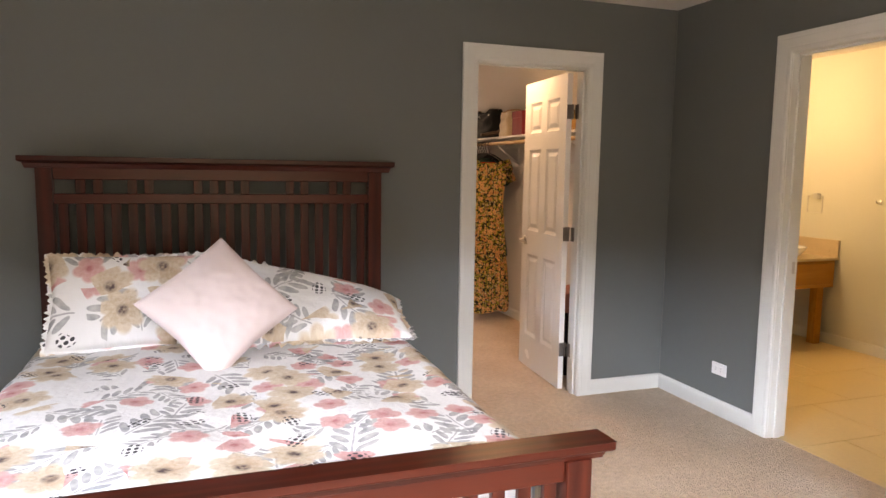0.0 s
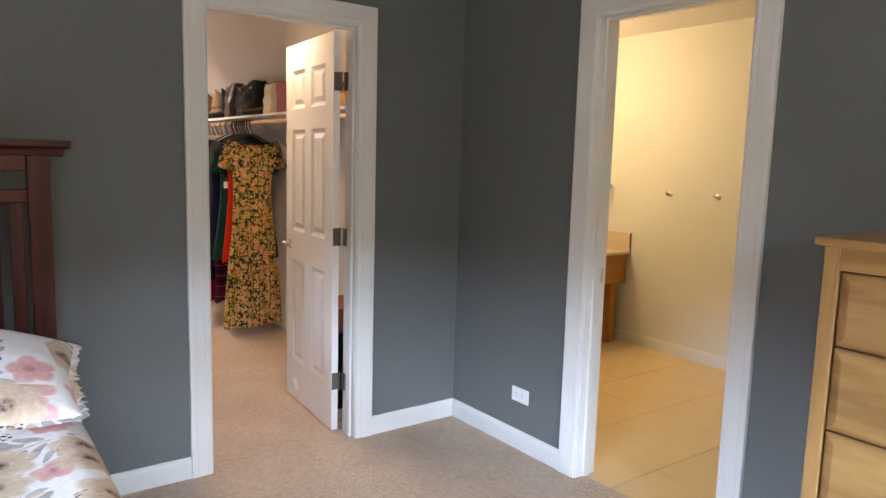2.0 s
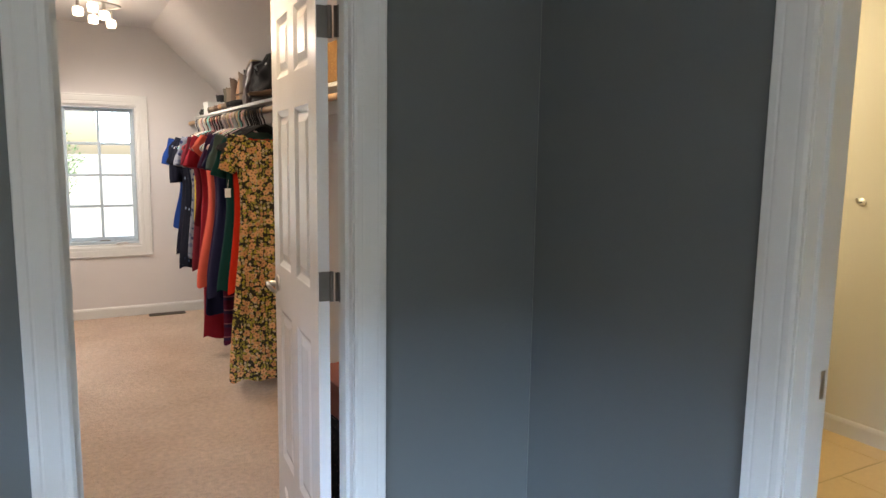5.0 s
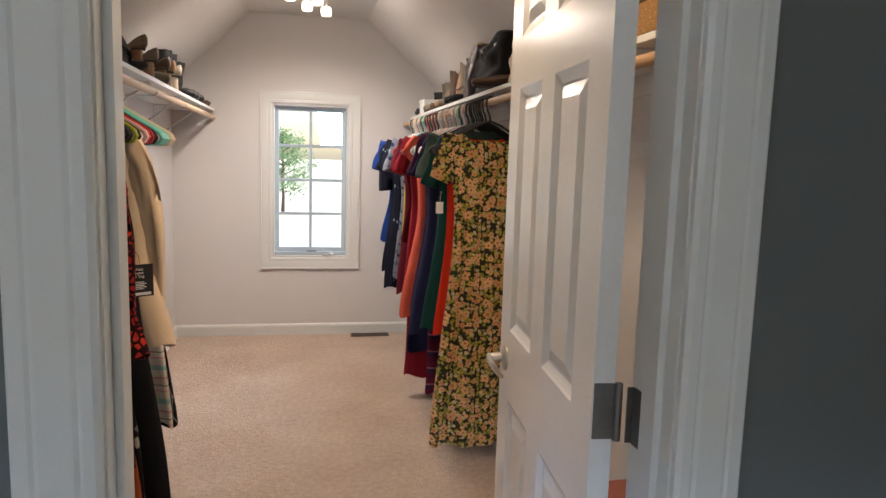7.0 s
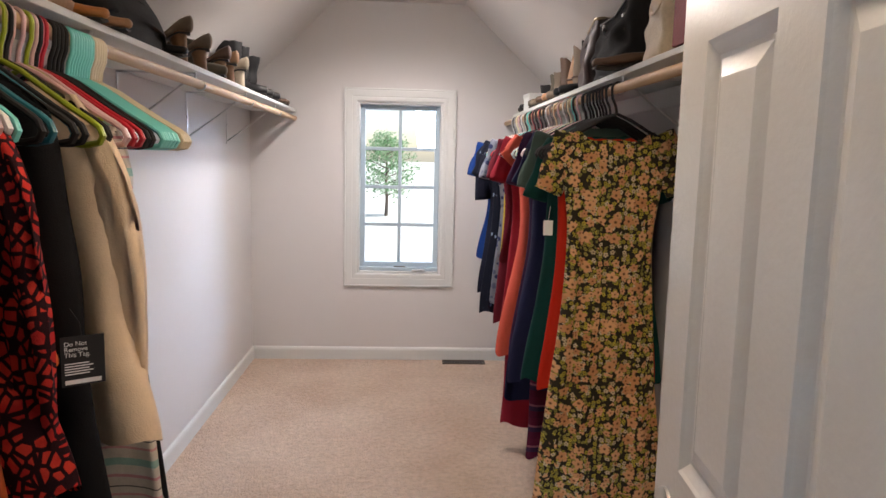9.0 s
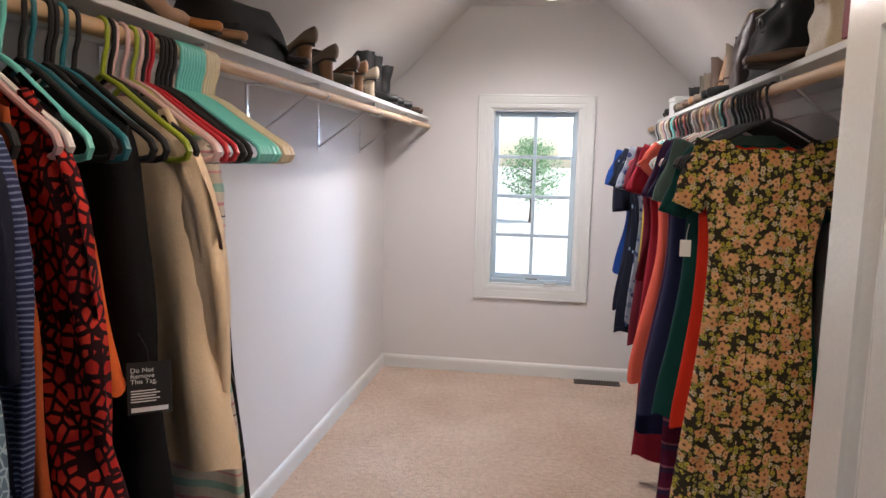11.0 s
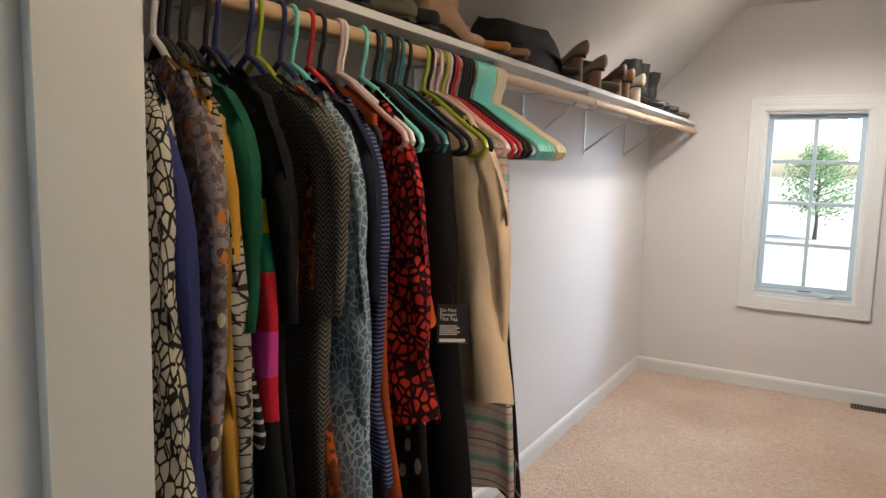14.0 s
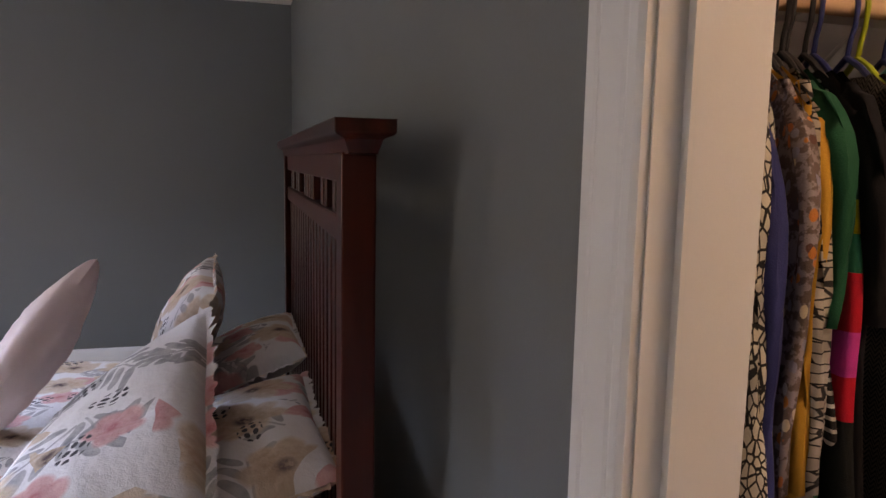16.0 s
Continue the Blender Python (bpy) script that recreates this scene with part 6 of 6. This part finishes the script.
def tote(name, label, m, mat_key, trim_key, w, d, h, seed=0, sag=0.03):
    """A soft leather bag, wider at the top, with creases, a rolled rim, side seams and handles."""
    e = empty(name, m, label, "bag")
    n = 48
    rings = []
    for k in range(17):
        u = k / 16
        r = []
        for q in range(n):
            a = q * math.tau / n
            c, s = math.cos(a), math.sin(a)
            grow = 0.80 + 0.20 * u
            x = w / 2 * grow * math.copysign(abs(c) ** 0.32, c)
            y = d / 2 * (1.0 - 0.30 * u * u) * math.copysign(abs(s) ** 0.36, s)
            crease = 0.010 * math.sin(x * 46 + seed + 2.2 * u) * math.sin(math.pi * u) + sag * 0.6 * noise.noise(Vector((x * 11, y * 11, u * 4 + seed)))
            y += crease * (1 if s > 0 else -1)
            z = u * h - sag * u * (0.5 + 0.5 * math.sin(x * 13 + seed)) * (1 if s < 0 else 0.3)
            r.append((x, y, z + 0.0005))
        rings.append(r)
    rim = rings[-1]
    inner = [[(x * 0.96, y * 0.86, z - 0.004) for x, y, z in rim], [(x * 0.92, y * 0.72, z - 0.06) for x, y, z in rim]]
    bm = bmesh.new()
    loft(bm, rings + inner)
    part("body", bm, LE[mat_key], e, smooth=True)
    bm = bmesh.new()
    tube(bm, rim[::2], 0.0055, 6, closed=True)
    part("rim", bm, LE[trim_key], e, smooth=True)
    for sx in (-1, 1):
        bm = bmesh.new()
        q = n // 2 if sx < 0 else 0
        tube(bm, [r[q] for r in rings], 0.004, 6)
        part("side_seam", bm, LE[trim_key], e, smooth=True)
    for sy, fall in ((-1, 1.0), (1, 0.4)):
        bm = bmesh.new()
        pts = []
        for k in range(13):
            a = math.pi * k / 12
            pts.append((w * 0.26 * math.cos(a), sy * (d * 0.36 + 0.02 * math.sin(a)), h - sag * 0.5 - 0.02 - fall * h * 0.24 * math.sin(a)))
        tube(bm, pts, 0.0065, 8, flat=0.6)
        hd = part("handle", bm, LE[mat_key], e, smooth=True)
        for sx in (-1, 1):
            part("buckle", boxes((sx * w * 0.26 - 0.010, sx * w * 0.26 + 0.010, sy * d * 0.36 - 0.008, sy * d * 0.36 + 0.008, h - sag * 0.5 - 0.045, h - sag * 0.5 - 0.020), bevel=0.003), CHROME, hd, "bright metal buckle")
    return e


def carton(name, label, m, key, w, d, h, lid=True):
    e = empty(name, m, label, "box")
    part("base", boxes((-w / 2, w / 2, -d / 2, d / 2, 0, h * (0.72 if lid else 1)), bevel=0.002), LE[key], e)
    if lid:
        part("lid", boxes((-w / 2 - 0.004, w / 2 + 0.004, -d / 2 - 0.004, d / 2 + 0.004, h * 0.72, h), bevel=0.003), LE[key], e)
    return e


SZ = 1.7305
XLs, XRs = CX0 + 0.06, CX1 - 0.05
# left shelf, toes out towards the room
shoe("pump", "black patent pump on the closet shelf", pose(XLs, 0.62, SZ, 0, 0, -4), "black", 0.05, group="shoes on shelf")
shoe("pump", "black patent pump on the closet shelf", pose(XLs, 0.72, SZ, 0, 0, 3), "black", 0.05, group="shoes on shelf")
shoe("flat_shoe", "brown leather flat shoe on the closet shelf", pose(XLs, 0.90, SZ, 0, 0, 5), "brown", 0.0, group="shoes on shelf")
shoe("flat_shoe", "black leather flat shoe on the closet shelf", pose(XLs, 1.00, SZ, 0, 0, -3), "black", 0.0, group="shoes on shelf")
boot("ankle_boot", "grey-brown suede ankle boot on the closet shelf", pose(XLs, 1.14, SZ, 0, 0, 4), "olive", 0.15, 0.0, 0.05)
boot("ankle_boot", "black suede boot with folded shaft on the closet shelf", pose(XLs, 1.28, SZ, 0, 0, -5), "suede", 0.20, 0.25, 0.04)
boot("ankle_boot", "blush suede boot on the closet shelf", pose(XLs + 0.11, 1.42, SZ, 0, 0, 76), "blush", 0.25, -0.08, 0.05)
boot("ankle_boot", "blush suede boot on the closet shelf", pose(XLs + 0.02, 1.56, SZ, 0, 0, 66), "blush", 0.25, 0.06, 0.05)
shoe("sandal", "orange leather sandal on the closet shelf", pose(XLs + 0.02, 1.70, SZ, 0, 0, -12), "orange", 0.0, group="shoes on shelf")
shoe("sandal", "tan leather sandal on the closet shelf", pose(XLs + 0.02, 1.79, SZ, 0, 0, -2), "tan", 0.0, group="shoes on shelf")
bag("handbag", "slumped black suede handbag on the closet shelf", pose(CX0 + 0.150, 2.07, SZ, 0, 0, 84), "suede", 0.42, 0.23, 0.165, False, False, 0.055, 4)
shoe("pump", "black patent pump on the closet shelf", pose(XLs + 0.03, 2.30, SZ, 0, 0, -14), "black", 0.03, group="shoes on shelf")
shoe("heeled_shoe", "taupe strappy shoe with wooden wedge heel on the shelf", pose(XLs + 0.22, 2.46, SZ, 0, 0, 196), "taupe", 0.105, heel_mat="cork", group="heels on shelf")
shoe("heeled_shoe", "taupe suede heeled shoe on the closet shelf", pose(XLs + 0.22, 2.70, SZ, 0, 0, 190), "taupe", 0.085, heel_mat="cork", group="heels on shelf")
boot("heeled_shoe", "dark olive heeled ankle boot on the closet shelf", pose(XLs, 2.84, SZ, 0, 0, -4), "olive", 0.15, 0.05, 0.07)
shoe("heeled_shoe", "brown heeled shoe with wooden heel on the closet shelf", pose(XLs + 0.22, 3.00, SZ, 0, 0, 186), "brown", 0.085, heel_mat="cork", group="heels on shelf")
shoe("heeled_shoe", "tan heeled shoe on the closet shelf", pose(XLs + 0.22, 3.14, SZ, 0, 0, 188), "tan", 0.085, heel_mat="cork", group="heels on shelf")
shoe("heeled_shoe", "cream heeled shoe on the closet shelf", pose(XLs + 0.22, 3.34, SZ, 0, 0, 186), "cream", 0.085, heel_mat="cream", group="heels on shelf")
boot("rain_boot", "glossy black boot on the closet shelf", pose(XLs, 3.64, SZ, 0, 0, 3), "black", 0.27, 0.0, 0.03)
boot("rain_boot", "glossy black boot on the closet shelf", pose(XLs, 3.82, SZ, 0, 0, -3), "black", 0.27, 0.0, 0.03)
boot("rain_boot", "glossy black boot on the closet shelf", pose(XLs, 4.00, SZ, 0, 0, 5), "black", 0.25, 0.06, 0.03)
shoe("flat_shoe", "dark brown leather shoe on the closet shelf", pose(XLs, 4.26, SZ, 0, 0, 2), "brown", 0.02, group="shoes on shelf")
shoe("flat_shoe", "dark brown leather shoe on the closet shelf", pose(XLs, 4.38, SZ, 0, 0, -2), "brown", 0.02, group="shoes on shelf")

# right shelf
shoe("flat_shoe", "black leather shoe on the closet shelf", pose(XRs, 4.46, SZ, 0, 0, 182), "black", 0.02, group="shoes on shelf")
boot("ankle_boot", "black ankle boot on the closet shelf", pose(XRs, 4.36, SZ, 0, 0, 178), "black", 0.17, 0.0, 0.03)
carton("shoe_box", "small white cardboard box on the closet shelf", pose(1.27, 4.22, SZ, 0, 0, 4), "white", 0.22, 0.14, 0.10)
boot("ankle_boot", "olive suede ankle boot on the closet shelf", pose(XRs, 4.06, SZ, 0, 0, 184), "olive", 0.20, 0.0, 0.03)
boot("ankle_boot", "taupe suede ankle boot on the closet shelf", pose(XRs, 3.94, SZ, 0, 0, 176), "taupe", 0.20, 0.0, 0.03)
boot("ankle_boot", "dark brown suede boot on the closet shelf", pose(XRs, 3.79, SZ, 0, 0, 180), "brown", 0.26, 0.0, 0.03)
boot("tall_boot", "tan suede boot with straps on the closet shelf", pose(XRs, 3.63, SZ, 0, 0, 184), "tan", 0.29, -0.1, 0.03, trim_key="brown")
boot("tall_boot", "tan suede boot with straps on the closet shelf", pose(XRs, 3.48, SZ, 0, 0, 176), "taupe", 0.29, 0.0, 0.03, trim_key="brown")
boot("tall_boot", "black suede boot on the closet shelf", pose(XRs, 3.32, SZ, 0, 0, 183), "suede", 0.30, 0.0, 0.03)
boot("tall_boot", "black suede boot on the closet shelf", pose(XRs, 3.18, SZ, 0, 0, 177), "suede", 0.30, 0.0, 0.03)
tote("handbag", "dark wine leather handbag with metal trim on the closet shelf", pose(1.29, 2.91, SZ, 0, 0, 264), "wine", "brass", 0.28, 0.22, 0.28, 3, 0.02)
tote("handbag", "large black leather handbag with handles on the closet shelf", pose(1.285, 2.52, SZ, 0, 0, 272), "suede", "black", 0.42, 0.24, 0.27, 9, 0.05)
shoe("sandal", "brown strappy sandal on the closet shelf", pose(XRs - 0.10, 2.28, SZ, 0, 0, 190), "brown", 0.03, group="shoes on shelf")
shoe("sandal", "brown strappy sandal on the closet shelf", pose(XRs - 0.10, 2.20, SZ, 0, 0, 176), "brown", 0.03, group="shoes on shelf")
tote("cream_bag", "cream leather bucket bag with a tan tab on the closet shelf", pose(1.27, 2.06, SZ, 0, 0, 268), "cream", "tan", 0.22, 0.17, 0.24, 2, 0.02)
carton("shoe_box", "dark red cardboard box on the closet shelf", pose(1.28, 1.66, SZ, 0, 0, 2), "red", 0.28, 0.18, 0.20)
carton("wicker_basket", "woven wicker basket on the closet shelf", pose(1.285, 1.20, SZ, 0, 0, 0), "wicker", 0.28, 0.40, 0.17, False)
carton("storage_box", "tan cardboard box stacked on the closet shelf", pose(1.285, 0.78, SZ, 0, 0, 0), "wicker", 0.28, 0.30, 0.11)
# boxes on the floor behind the open door
carton("storage_box", "black box with pale dots on the carpet behind the door", pose(1.14, 0.62, 0.0, 0, 0, 0), "dots", 0.44, 0.42, 0.44, False)
carton("shoe_box", "terracotta cardboard box on top of the dotted box", pose(1.13, 0.62, 0.4405, 0, 0, 3), "rose", 0.36, 0.34, 0.135)
